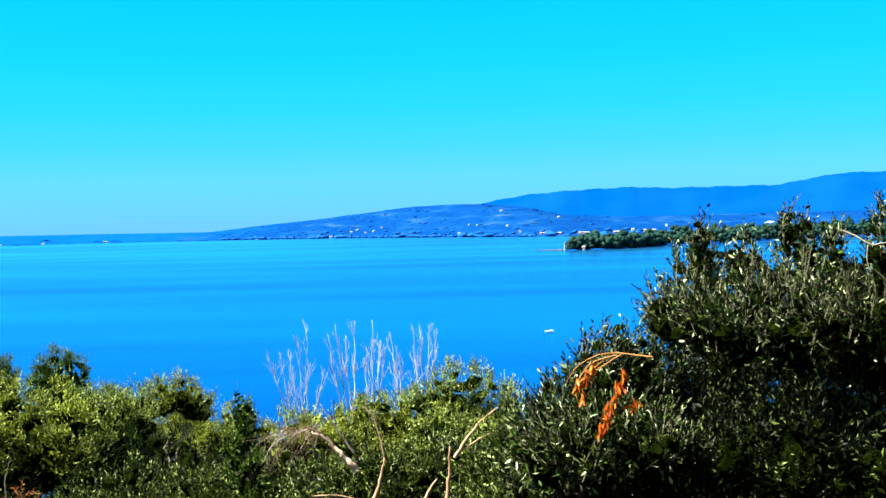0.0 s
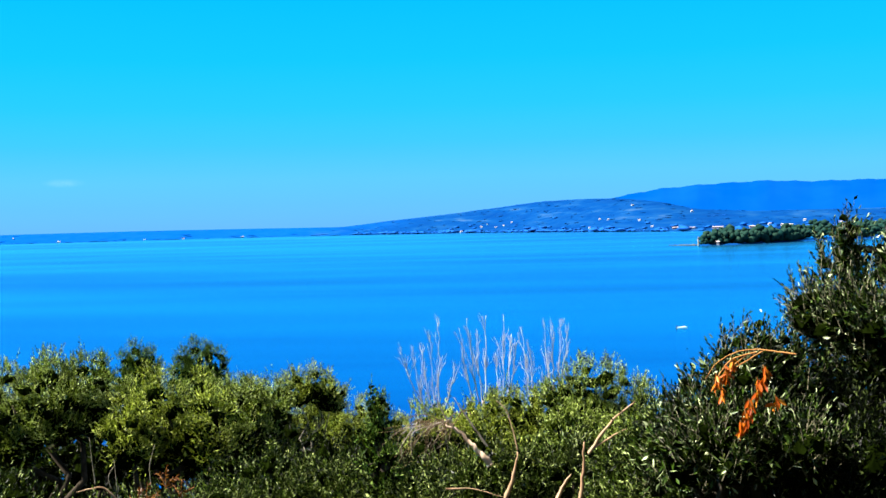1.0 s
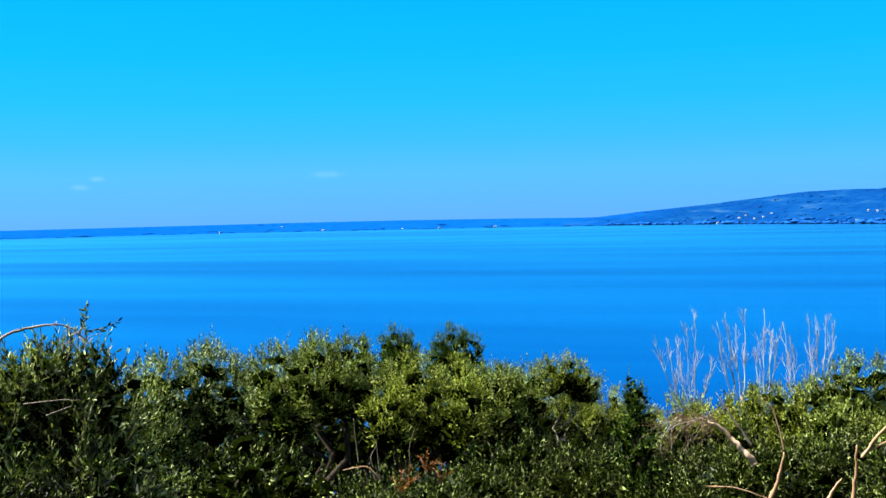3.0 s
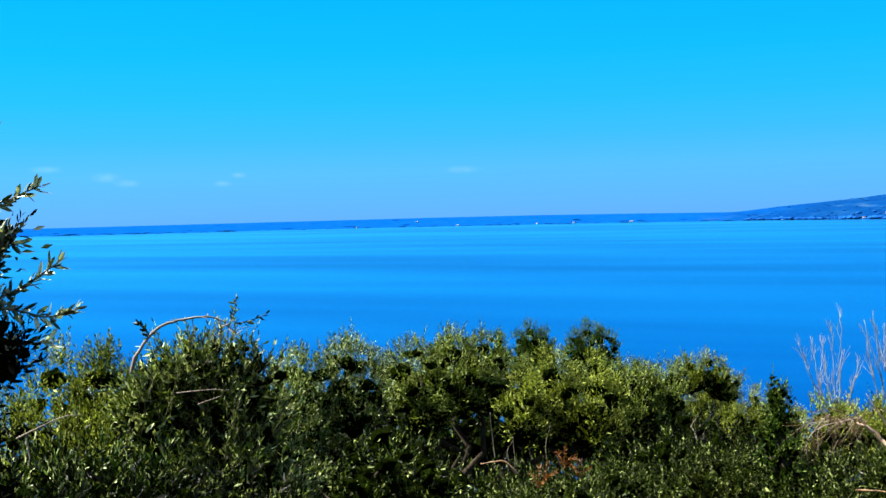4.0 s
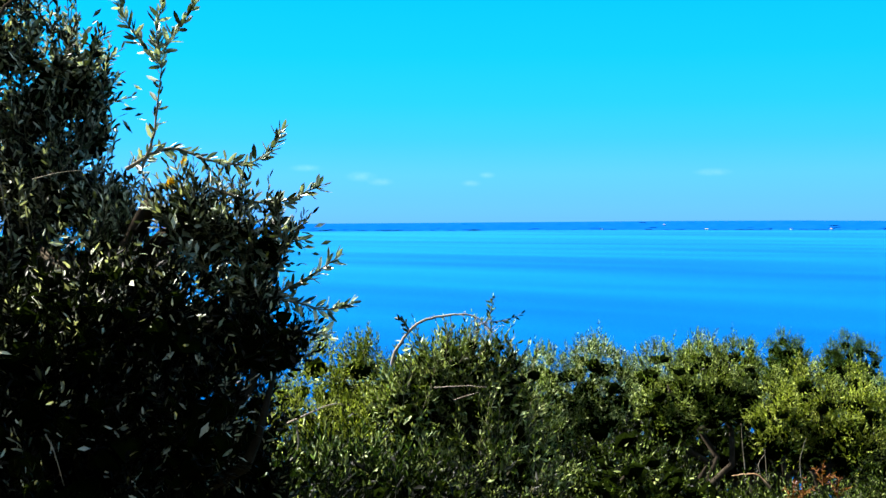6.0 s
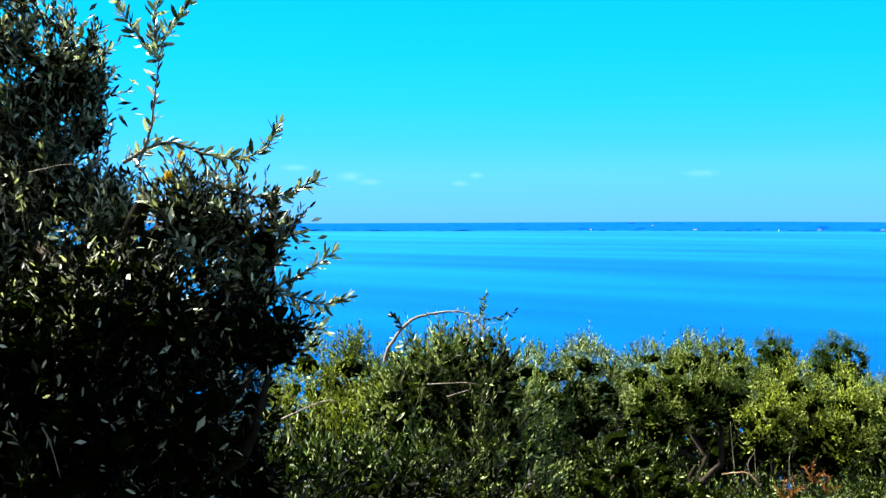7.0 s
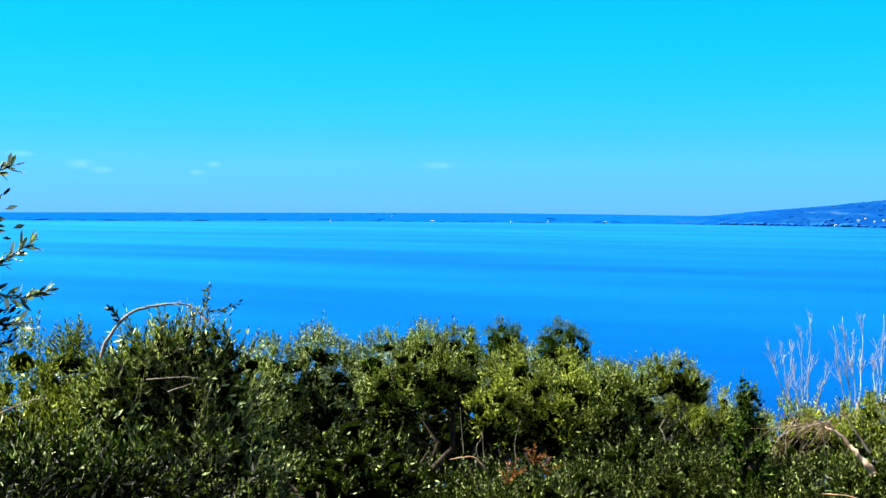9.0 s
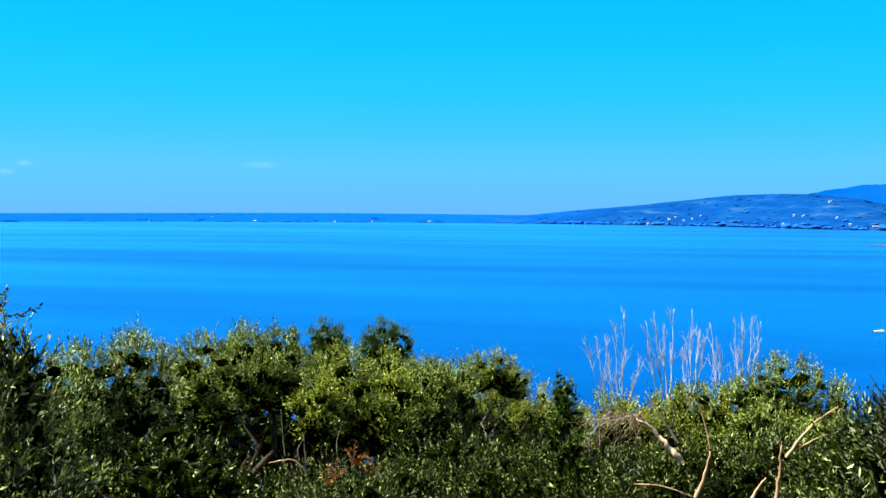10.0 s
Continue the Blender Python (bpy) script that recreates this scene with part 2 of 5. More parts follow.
def water_material():
    m, n, l, b = material("lake_water", 0.3, 0.0)
    streak = noise_at(n, l, 0.009, 4.0, stretch=(0.16, 1.0, 1.0, radians(-18)))
    wide = noise_at(n, l, 0.0026, 3.0, stretch=(0.22, 1.0, 1.0, radians(-18)))
    both = mix(n, l, 0.45, wide, streak)
    # streaks of rougher reflection are painted into the body colour
    body = ramp(n, l, both, [(0.40, (0.0, 0.005, 0.052)), (0.60, (0.0, 0.025, 0.10))])
    l.new(body, b.inputs["Base Color"])
    wave = noise_at(n, l, 0.7, 3.0, stretch=(0.5, 1.0, 1.0, radians(-18)))
    bump(n, l, b, wave, 0.3, 0.3)
    # the sky's mirror image, with a blue tint and wind streaks painted into it
    mirror = n.new("ShaderNodeBsdfAnisotropic")
    mirror.inputs["Color"].default_value = (0.11, 0.78, 1.0, 1)
    mirror.inputs["Roughness"].default_value = 0.16
    l.new(b.inputs["Normal"].links[0].from_socket, mirror.inputs["Normal"])
    edge = n.new("ShaderNodeFresnel")
    edge.inputs["IOR"].default_value = 1.33
    calm = ramp(n, l, both, [(0.40, (0.70, 0.70, 0.70)), (0.60, (1.0, 1.0, 1.0))])
    weight = mix(n, l, 1.0, edge.outputs[0], calm, "MULTIPLY")
    s = n.new("ShaderNodeMixShader")
    l.new(weight, s.inputs[0])
    l.new(b.outputs[0], s.inputs[1])
    l.new(mirror.outputs[0], s.inputs[2])
    l.new(s.outputs[0], n["Material Output"].inputs["Surface"])
    return m


WATER = water_material()


# ---- mesh helpers ----
STAND = Vector((0, 0, 0))             # camera position from which the bearings below are laid out to fit its view


def direction(az):
    a = radians(az)
    return Vector((-math.sin(a), math.cos(a), 0))


def place(az, d, el):
    """A point d metres off (level distance), az degrees left of the y axis, el degrees above the eye's level."""
    v = direction(az) * d
    return Vector((v.x, v.y, EYE + d * math.tan(radians(el)))) + STAND


def mesh_from(name, verts, faces, mat, smooth=False):
    """A mesh from numpy arrays of corners and of three- or four-cornered faces."""
    verts, faces = np.asarray(verts, np.float32), np.asarray(faces, np.int32)
    k = faces.shape[1]
    me = bpy.data.meshes.new(name)
    me.vertices.add(len(verts))
    me.vertices.foreach_set("co", verts.ravel())
    me.loops.add(faces.size)
    me.loops.foreach_set("vertex_index", faces.ravel())
    me.polygons.add(len(faces))
    me.polygons.foreach_set("loop_start", np.arange(0, faces.size, k, dtype=np.int32))
    me.polygons.foreach_set("use_smooth", np.full(len(faces), smooth))
    me.update(calc_edges=True)
    me.validate()
    me.materials.append(mat)
    return me


def group_of(name, at, label, category, group="", kind=""):
    ob = new(name)
    ob.location = at
    ob.empty_display_size = 0.3
    return tagged(ob, label, category, group, kind)


def part(name, me, parent, label=""):
    """A mesh in world coordinates, hung under a thing whose origin stands anywhere."""
    ob = new(name, me)
    ob.parent = parent
    at = Vector(parent.location)
    if parent.parent:
        at = at + Vector(parent.parent.location)
    ob.matrix_parent_inverse = Matrix.Translation(-at)
    return tagged(ob, label)


def tube_arrays(points, radii, sides=6):
    """A bent tapered tube through points, as arrays of corners and quads, closed to a point at its end."""
    p = np.array([tuple(q) for q in points], float)
    t = np.gradient(p, axis=0)
    t /= np.linalg.norm(t, axis=1)[:, None] + 1e-9
    ref = np.array([0.31, 0.17, 0.93]) if abs(t[0, 2]) < 0.8 else np.array([0.93, 0.2, 0.1])
    u = np.cross(t, ref)
    u /= np.linalg.norm(u, axis=1)[:, None] + 1e-9
    w = np.cross(t, u)
    a = np.linspace(0, 2 * np.pi, sides, endpoint=False)
    ring = np.cos(a)[None, :, None] * u[:, None, :] + np.sin(a)[None, :, None] * w[:, None, :]
    v = p[:, None, :] + ring * np.asarray(radii, float)[:, None, None]
    n = len(p)
    i, j = np.meshgrid(np.arange(n - 1), np.arange(sides), indexing="ij")
    i, j = i.ravel(), j.ravel()
    k = (j + 1) % sides
    f = np.stack([i * sides + j, i * sides + k, (i + 1) * sides + k, (i + 1) * sides + j], 1)
    cap = [[(n - 1) * sides + q for q in (0, 1, 2, 3)]] if sides == 4 else [[(n - 1) * sides, (n - 1) * sides + q, (n - 1) * sides + q + 1, (n - 1) * sides + min(q + 2, sides - 1)] for q in range(1, sides - 2, 2)]
    return v.reshape(-1, 3), np.concatenate([f, np.array(cap)]) if sides >= 4 else f


def join(pieces):
    vs, fs, n = [], [], 0
    for v, f in pieces:
        vs.append(v)
        fs.append(f + n)
        n += len(v)
    return np.concatenate(vs), np.concatenate(fs)


def bend(rng, a, b, steps=6, wobble=0.1, sag=0.0):
    """Points from a to b along an uneven line."""
    a, b = np.array(tuple(a), float), np.array(tuple(b), float)
    s = np.linspace(0, 1, steps)[:, None]
    p = a + (b - a) * s
    size = np.linalg.norm(b - a)
    off = rng.normal(0, 1, (steps, 3)) * size * wobble * np.sin(np.pi * s)
    p = p + off
    p[:, 2] += sag * np.sin(np.pi * s[:, 0])
    return p


def unit(v):
    return v / (np.linalg.norm(v, axis=-1, keepdims=True) + 1e-9)


def leaves_on(rng, base, axis, length, per, leaf, width, spread=0.8, start=0.1, face=None, oval=False):
    """Pairs of narrow leaves along shoots, each folded along its midrib: a diamond far off, a blunt oval near by."""
    n = len(base)
    s = np.tile(np.linspace(start, 1.0, per), (n, 1)) + rng.normal(0, 0.03, (n, per))
    a = unit(axis)
    ref = unit(rng.normal(0, 1, (n, 3)))
    u = unit(np.cross(a, ref))
    w = np.cross(a, u)
    turn = np.arange(per)[None, :] * np.pi / 2 * 1.0 + (np.arange(per)[None, :] % 2) * np.pi / 2 + rng.uniform(0, 6.28, (n, 1)) + rng.normal(0, 0.5, (n, per))
    side = np.cos(turn)[..., None] * u[:, None, :] + np.sin(turn)[..., None] * w[:, None, :]
    open_ = spread + rng.normal(0, 0.2, (n, per))
    open_ = open_ * (1.15 - 0.75 * s)
    d = unit(a[:, None, :] * np.cos(open_)[..., None] + side * np.sin(open_)[..., None])
    root = base[:, None, :] + a[:, None, :] * (np.asarray(length).reshape(-1, 1) * s)[..., None]
    size = leaf * rng.uniform(0.7, 1.2, (n, per)) * (1.05 - 0.35 * s)
    out = side if face is None else face[:, None, :]
    across = unit(np.cross(d, out + rng.normal(0, 0.75, (n, per, 3))))
    up = np.cross(across, d)
    tip = root + d * size[..., None]
    mid = root + d * (size * 0.5)[..., None] + up * (size * 0.06)[..., None]
    half = across * (size * width * 0.5)[..., None]
    if oval:
        low = root + d * (size * 0.30)[..., None] + up * (size * 0.07)[..., None]
        high = root + d * (size * 0.72)[..., None] + up * (size * 0.05)[..., None]
        v = np.stack([root, low - half * 0.9, high - half * 0.86, tip, high + half * 0.86, low + half * 0.9], 2).reshape(-1, 3)
        i = np.arange(0, len(v), 6)[:, None]
        return v, np.concatenate([i + np.array([[0, 1, 2, 3]]), i + np.array([[0, 3, 4, 5]])])
    v = np.stack([root, mid - half, tip, mid + half], 2).reshape(-1, 3)
    return v, np.arange(len(v)).reshape(-1, 4)


def lobe_shoots(rng, lobe, density, shoot, up=0.5, clump=0.2, flat=0.8, hold=1.0):
    """Where shoots start on a rounded lobe (centre, level radius, height radius) made of separate clumps, and which way they grow."""
    c, rx, rz = lobe
    c = np.array(tuple(c))
    clump = min(clump, 0.4 * rx)
    size = np.array([rx, rx, rz])
    area = 4 * np.pi * ((rx * rx + 2 * rx * rz) / 3)
    knots = max(7, int(area / (clump * clump * 6.6)))
    # clumps spread evenly over the lobe by a spiral, then jolted; few hang below
    k = np.arange(knots) + 0.5
    zz = 1 - 1.5 * k / knots
    ring = np.sqrt(np.clip(1 - zz * zz, 0, 1))
    turn = k * 2.39996 + rng.uniform(0, 6.28)
    kd = unit(np.stack([ring * np.cos(turn), ring * np.sin(turn), zz], 1) + rng.normal(0, 0.5 * clump / max(rx, rz), (knots, 3)))
    reach = rng.uniform(0.66, 1.03, (knots, 1)) * np.clip(0.84 + 0.3 * zz, 0.62, 1.0)[:, None]     # the crown draws in below
    kp = kd * (size - clump * 0.58) * reach
    kr = clump * rng.uniform(0.65, 1.25, knots)
    n = max(30, int(area * density))
    pick = rng.choice(knots, n, p=kr ** 2 / np.sum(kr ** 2))
    off = unit(rng.normal(0, 1, (n, 3)) + kd[pick] * 0.5 + np.array([0, 0, 0.6])) * (kr[pick][:, None] * rng.uniform(0.1, 1.0, (n, 1)) ** 0.6)
    p = c + kp[pick] + off
    grow = unit(off / clump * 0.7 + kd[pick] * 0.45 + np.array([0, 0, up + 0.25]) + rng.normal(0, 0.25, (n, 3)))
    face = unit(off / clump * 0.3 + kd[pick] * 0.25 + np.array([0, 0, flat])) * hold
    # shoots on the side turned away from the camera are thinned to save faces
    away = unit(np.array([c[0], c[1], 0.0]))
    keep = (kd[pick] @ away < 0.3) | (rng.random(n) < 0.45)
    p, grow, face = p[keep], grow[keep], face[keep]
    return p - grow * shoot * 0.8, grow, face, c + kp, kr, c + kp * 0.9


def blob_arrays():
    """A coarse ball, to be made lumpy: the far crown of one tree, or a clump's heart."""
    bm = bmesh.new()
    bmesh.ops.create_icosphere(bm, subdivisions=1, radius=1.0)
    v = np.array([tuple(q.co) for q in bm.verts])
    f = np.array([[q.index for q in fc.verts] for fc in bm.faces])
    bm.free()
    return v, f


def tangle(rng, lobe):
    """A jagged near-black lump well inside a lobe's leaves, standing in for the deep shade there."""
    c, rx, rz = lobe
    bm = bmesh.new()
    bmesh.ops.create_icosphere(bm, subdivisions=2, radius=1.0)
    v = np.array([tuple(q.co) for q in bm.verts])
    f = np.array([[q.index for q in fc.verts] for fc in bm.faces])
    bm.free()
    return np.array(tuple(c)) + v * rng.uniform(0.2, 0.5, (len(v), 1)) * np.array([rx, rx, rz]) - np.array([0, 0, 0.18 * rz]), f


def dark_hearts(rng, at, r, heart):
    """Small jagged dark lumps in the heart of each clump, standing in for its inner shade."""
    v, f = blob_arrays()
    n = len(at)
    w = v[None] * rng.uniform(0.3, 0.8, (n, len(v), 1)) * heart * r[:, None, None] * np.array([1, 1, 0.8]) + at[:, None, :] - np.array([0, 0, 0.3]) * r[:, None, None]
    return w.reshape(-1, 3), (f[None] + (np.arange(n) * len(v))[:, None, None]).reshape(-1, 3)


def crown_mesh(rng, lobes, mat, density, shoot, per, leaf, width, up=0.5, clump=0.2, sprays=0, core=40, core_leaf=0.09, oval=False, spread=1.05, heart=1.0, flat=0.8, hold=1.0):
    bases, ways, faces, deepb, deepw, single, hearts = [], [], [], [], [], [], []
    for lb in lobes:
        p, g, fc, kp, kr, mids = lobe_shoots(rng, lb, density, shoot, up, clump, flat, hold)
        hearts.append(dark_hearts(rng, mids, kr, heart))
        bases.append(p)
        ways.append(g)
        faces.append(fc)
        single.append(np.zeros(len(p), bool))
        c, rx, rz = lb
        c = np.array(tuple(c))
        m = int(core * 12.6 * rx * rz)
        q = unit(rng.normal(0, 1, (m, 3)))
        deepb.append(c + q * np.array([rx, rx, rz]) * rng.uniform(0.25, 0.64, (m, 1)))
        deepw.append(unit(q + rng.normal(0, 0.6, (m, 3))))
        # single shoots that stand out of the upper clumps
        m = int(sprays * rx * rx * 10)
        high = np.argsort(-kp[:, 2])[:max(3, len(kp) // 3)]
        if m:
            k = high[rng.integers(0, len(high), m)]
            q = unit(rng.normal(0, 1, (m, 3)) + np.array([0, 0, 1.2]))
            bases.append(kp[k] + q * (kr[k] * 0.75)[:, None])
            ways.append(unit(q * 0.35 + np.array([0, 0, 1.0]) + rng.normal(0, 0.12, (m, 3))))
            faces.append(q)
            single.append(np.ones(m, bool))
    base, way, single = np.concatenate(bases), np.concatenate(ways), np.concatenate(single)
    length = shoot * rng.uniform(0.7, 1.3, len(base)) * np.where(single, 1.05, 1.0)
    outer = leaves_on(rng, base, way, length, per, leaf, width, spread, 0.1, np.concatenate(faces), oval)
    db, dw = np.concatenate(deepb), np.concatenate(deepw)
    old = leaves_on(rng, db, dw, np.full(len(db), shoot * 0.8), 3, core_leaf, 0.36, 1.2, 0.0, dw)
    # solid dark lumps in place of real shade between the leaves
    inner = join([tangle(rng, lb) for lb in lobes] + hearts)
    return mesh_from("crown", *join([outer, old]), mat), mesh_from("inner_shade_mass", *inner, INNER_SHADE), base, way, length


def stem_mesh(base, way, length, r, mat, every=1):
    b, w, ln = base[::every], way[::every], length[::every]
    u = unit(np.cross(w, np.array([0.3, 0.5, 0.8])))
    k = np.cross(w, u)
    rings = []
    for s, rr in ((0.0, r), (0.95, r * 0.35)):
        for a in (0, 2.094, 4.189):
            rings.append(b + w * (ln * s)[:, None] + (u * math.cos(a) + k * math.sin(a)) * rr)
    v = np.stack(rings, 1).reshape(-1, 3)
    i = np.arange(len(b))[:, None] * 6
    f = np.concatenate([i + np.array([[q, (q + 1) % 3, 3 + (q + 1) % 3, 3 + q]]) for q in range(3)])
    return mesh_from("shoots", v, f, mat)


def ground_z(x, y):
    p = -x * math.sin(radians(20)) + y * math.cos(radians(20))
    return EYE - 1.75 - 0.27 * p if p > -8 else EYE + 0.41 + 0.2 * (-8 - p)


TREES = 0


def tree(name, foot, lobes, label, category="tree", mat=None, density=60, shoot=0.28, per=14, leaf=0.055, width=0.3, up=0.5, trunk=0.09, bark=None, limbs=4, stems=False, group="", clump=0.2, sprays=0, core=40, core_leaf=0.15, oval=False, spread=1.05, heart=1.0, flat=0.8, hold=1.0):
    """A tree or shrub: tapered trunk from the slope, limbs up into each lobe, and a crown of leafy shoots."""
    global TREES
    TREES += 1
    rng = np.random.default_rng(100 + TREES)
    fx, fy = foot
    gz = ground_z(fx, fy)
    ob = group_of(name, (fx, fy, gz), label, category, group)
    top = np.mean([np.array(tuple(c)) for c, _, _ in lobes], axis=0)
    low = min(c[2] - rz for c, _, rz in lobes)
    fork = np.array([fx + (top[0] - fx) * 0.35, fy + (top[1] - fy) * 0.35, max(gz + 0.5, min(low + 0.25, gz + 2.2))])
    pts = bend(rng, (fx, fy, gz - 0.15), fork, 7, 0.05)
    v, f = tube_arrays(pts, np.linspace(trunk * 1.35, trunk * 0.8, 7), 8)
    part("trunk", mesh_from("trunk", v, f, bark or BARK, True), ob)
    picks = list(lobes) if len(lobes) >= limbs else [lobes[i % len(lobes)] for i in range(limbs)]
    for c, rx, rz in picks[:8]:
        end = np.array(tuple(c)) + rng.normal(0, 0.2, 3) * np.array([rx, rx, rz])
        pts = bend(rng, fork, end, 7, 0.08)
        v, f = tube_arrays(pts, np.linspace(trunk * 0.7, trunk * 0.12, 7), 6)
        part("limb", mesh_from("limb", v, f, bark or BARK, True), ob)
    me, inner, base, way, length = crown_mesh(rng, lobes, mat or LEAF_OLIVE, density, shoot, per, leaf, width, up, clump, sprays, core, core_leaf, oval, spread, heart, flat, hold)
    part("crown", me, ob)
    tagged(part("inner_shade_mass", inner, ob), "dark lumps inside the crown standing in for deep shade", kind="stuff")
    if stems:
        part("twig_growth", stem_mesh(base, way, length, 0.0028, TWIG), ob)
    return ob


def lobe(az, d, el, r, rz=None):
    """A lobe placed so that its top reaches el degrees in the camera's view."""
    rz = rz or r
    c = place(az, d, el)
    c.z -= rz - (0.005 * d if d > 8 else 0)
    return (c, r, rz)


# ---- ground, lake and distance ----
SHORE = [(-60, 2500), (-20, 2400), (-4, 2700), (-2.6, 2750), (0.6, 3000), (5.9, 3520), (11.3, 3860), (18, 4150), (30, 4250), (40, 4050), (60, 3950), (85, 3900)]
CREST = [(-60, 0.1), (-7, 0.15), (-4.3, 0.30), (-2.4, 0.74), (-0.7, 0.93), (1.2, 0.97), (3.4, 0.88), (5.7, 0.62), (7.9, 0.39), (11, 0.12), (13.1, -0.11), (17.5, -0.06), (22.6, -0.03), (28, -0.04), (33, -0.07), (40, -0.11), (48, -0.15), (85, -0.15)]
CAPE = [(-40, 2500), (-30, 2250), (-19, 1890), (-13.2, 1590), (-8.8, 1475), (-6.5, 1400), (-4.3, 1383), (-3.0, 1500)]
RIDGE_LINE = [(-60, 1.2), (-35, 1.6), (-25, 1.85), (-19.2, 1.93), (-17.3, 1.92), (-15.8, 1.71), (-14.5, 1.47), (-11.6, 1.48), (-9.3, 1.48), (-7.6, 1.58), (-6.0, 1.54), (-4.4, 1.48), (-2.4, 1.34), (-0.7, 1.06), (1.5, 0.7), (5, 0.2)]


def table(rows, x):
    return np.interp(x, [r[0] for r in rows], [r[1] for r in rows])


def ease(x):
    x = np.clip(x, 0, 1)
    return x * x * (3 - 2 * x)


def land_height(az, d):
    """Height of the one sheet of ground above the lake, for arrays of bearing and distance."""
    a = np.radians(az)
    x, y = -np.sin(a) * d, np.cos(a) * d
    p = -x * math.sin(radians(20)) + y * math.cos(radians(20))
    near = np.where(p > -8, EYE - 1.75 - 0.27 * p, EYE + 0.41 + 0.2 * (-8 - p))
    near = np.minimum(near, 90)
    s = table(SHORE, az)
    crest_d = s + np.where(az < 13, 900, 420)
    crest = EYE + crest_d * np.tan(np.radians(table(CREST, az)))
    up = (d - s) / (crest_d - s)
    lump = 1 + 0.012 * np.sin(az * 2.3 + d * 0.004) * np.sin(d * 0.009)
    far = np.where(up > 0, 1.0 + (crest - 1.0) * ease(up) * np.where(up < 0.97, lump, 1), -3.0)
    far = np.where((az > -60) & (az < 85), far, -3.0)
    c = table(CAPE, az)
    depth = 110 + 40 * np.clip(-az - 9, 0, 8)
    strip = np.where((d > c) & (d < c + depth) & (az < -4.15) & (az > -60), 1.4, -3.0)
    return np.maximum(np.maximum(near, -3.0), np.maximum(far, strip))


def ground_sheet():
    az = np.concatenate([np.arange(-180, -60, 5.0), np.arange(-60, -24, 1.0), np.arange(-24, 62, 0.5), np.arange(62, 90, 1.0), np.arange(90, 180, 5.0)])
    d = np.concatenate([np.geomspace(1.0, 150, 46), np.geomspace(165, 1300, 12), np.arange(1340, 2000, 15.0), np.arange(2020, 2600, 60.0), np.arange(2620, 4980, 45.0)])
    A, D = np.meshgrid(az, d, indexing="ij")
    Z = land_height(A, D)
    # rough slope close by
    X0, Y0 = -np.sin(np.radians(A)) * D, np.cos(np.radians(A)) * D
    Z = Z + np.where(D < 100, 0.06 * np.sin(X0 * 1.1 + Y0 * 0.4) * np.sin(Y0 * 0.9 - X0 * 0.3) * np.clip((D - 1) / 3, 0, 1), 0)
    a = np.radians(A)
    v = np.stack([-np.sin(a) * D, np.cos(a) * D, Z], -1).reshape(-1, 3)
    n, m = A.shape
    i, j = np.meshgrid(np.arange(n), np.arange(m - 1), indexing="ij")
    i, j = i.ravel(), j.ravel()
    k = (i + 1) % n
    f = np.stack([i * m + j, i * m + j + 1, k * m + j + 1, k * m + j], 1)
    centre = len(v)
    v = np.concatenate([v, [[0, 0, EYE - 1.75]]])
    fan = np.stack([np.arange(n) * m, ((np.arange(n) + 1) % n) * m, np.full(n, centre)], 1)
    fan = np.concatenate([fan, fan[:, 2:]], 1)
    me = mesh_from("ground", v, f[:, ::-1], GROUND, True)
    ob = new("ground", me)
    # the small disc under the camera, closed by a fan
    bm = bmesh.new()
    bm.from_mesh(me)
    bm.verts.ensure_lookup_table()
    for q in fan:
        tri = [bm.verts[int(q[0])], bm.verts[int(q[1])], bm.verts[centre]]
        bm.faces.new(tri)
    bmesh.ops.recalc_face_normals(bm, faces=bm.faces[-len(fan):])
    bm.to_mesh(me)
    bm.free()
    return tagged(ob, "overgrown dark earth hillside running down to the lake and on to the far shore", "ground", "", "structure")


ground_sheet()


def lake():
    rings = [60, 150, 400, 1000, 2500, 4985]
    a = np.linspace(0, 2 * np.pi, 96, endpoint=False)
    v = np.concatenate([np.stack([np.cos(a) * r, np.sin(a) * r, np.zeros_like(a)], 1) for r in rings])
    f = []
    for i in range(len(rings) - 1):
        for j in range(96):
            k = (j + 1) % 96
            f.append((i * 96 + j, (i + 1) * 96 + j, (i + 1) * 96 + k, i * 96 + k))
    ob = new("water", mesh_from("water", v, f, WATER))
    return tagged(ob, "calm bright blue lake water with faint paler wind streaks put into its colour", "lake", "", "structure")


lake()


def ridge():
    az = np.arange(-60, 5.01, 0.2)
    el = table(RIDGE_LINE, az) + 0.02 * np.sin(az * 4.1) + 0.012 * np.sin(az * 11.3)
    rows = []
    for s, d in ((0.0, 4250), (0.35, 4420), (0.7, 4600), (1.0, 4780), (1.0, 4930)):
        top = EYE + 4780 * np.tan(np.radians(el))
        wave = 1 + 0.05 * np.sin(az * 1.9 + s * 5) * (s < 1)
        a = np.radians(az)
        rows.append(np.stack([-np.sin(a) * d, np.cos(a) * d, top * ease(np.full_like(az, s)) * wave - 5 * (s == 0)], 1))
    v = np.stack(rows, 1).reshape(-1, 3)
    m, n = len(rows), len(az)
    f = [(i * m + j, (i + 1) * m + j, (i + 1) * m + j + 1, i * m + j + 1) for i in range(n - 1) for j in range(m - 1)]
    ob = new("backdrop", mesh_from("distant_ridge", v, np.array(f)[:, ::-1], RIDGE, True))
    return tagged(ob, "long wooded mountain ridge, distance haze put into its blue colour", "mountain ridge", "", "structure")


ridge()


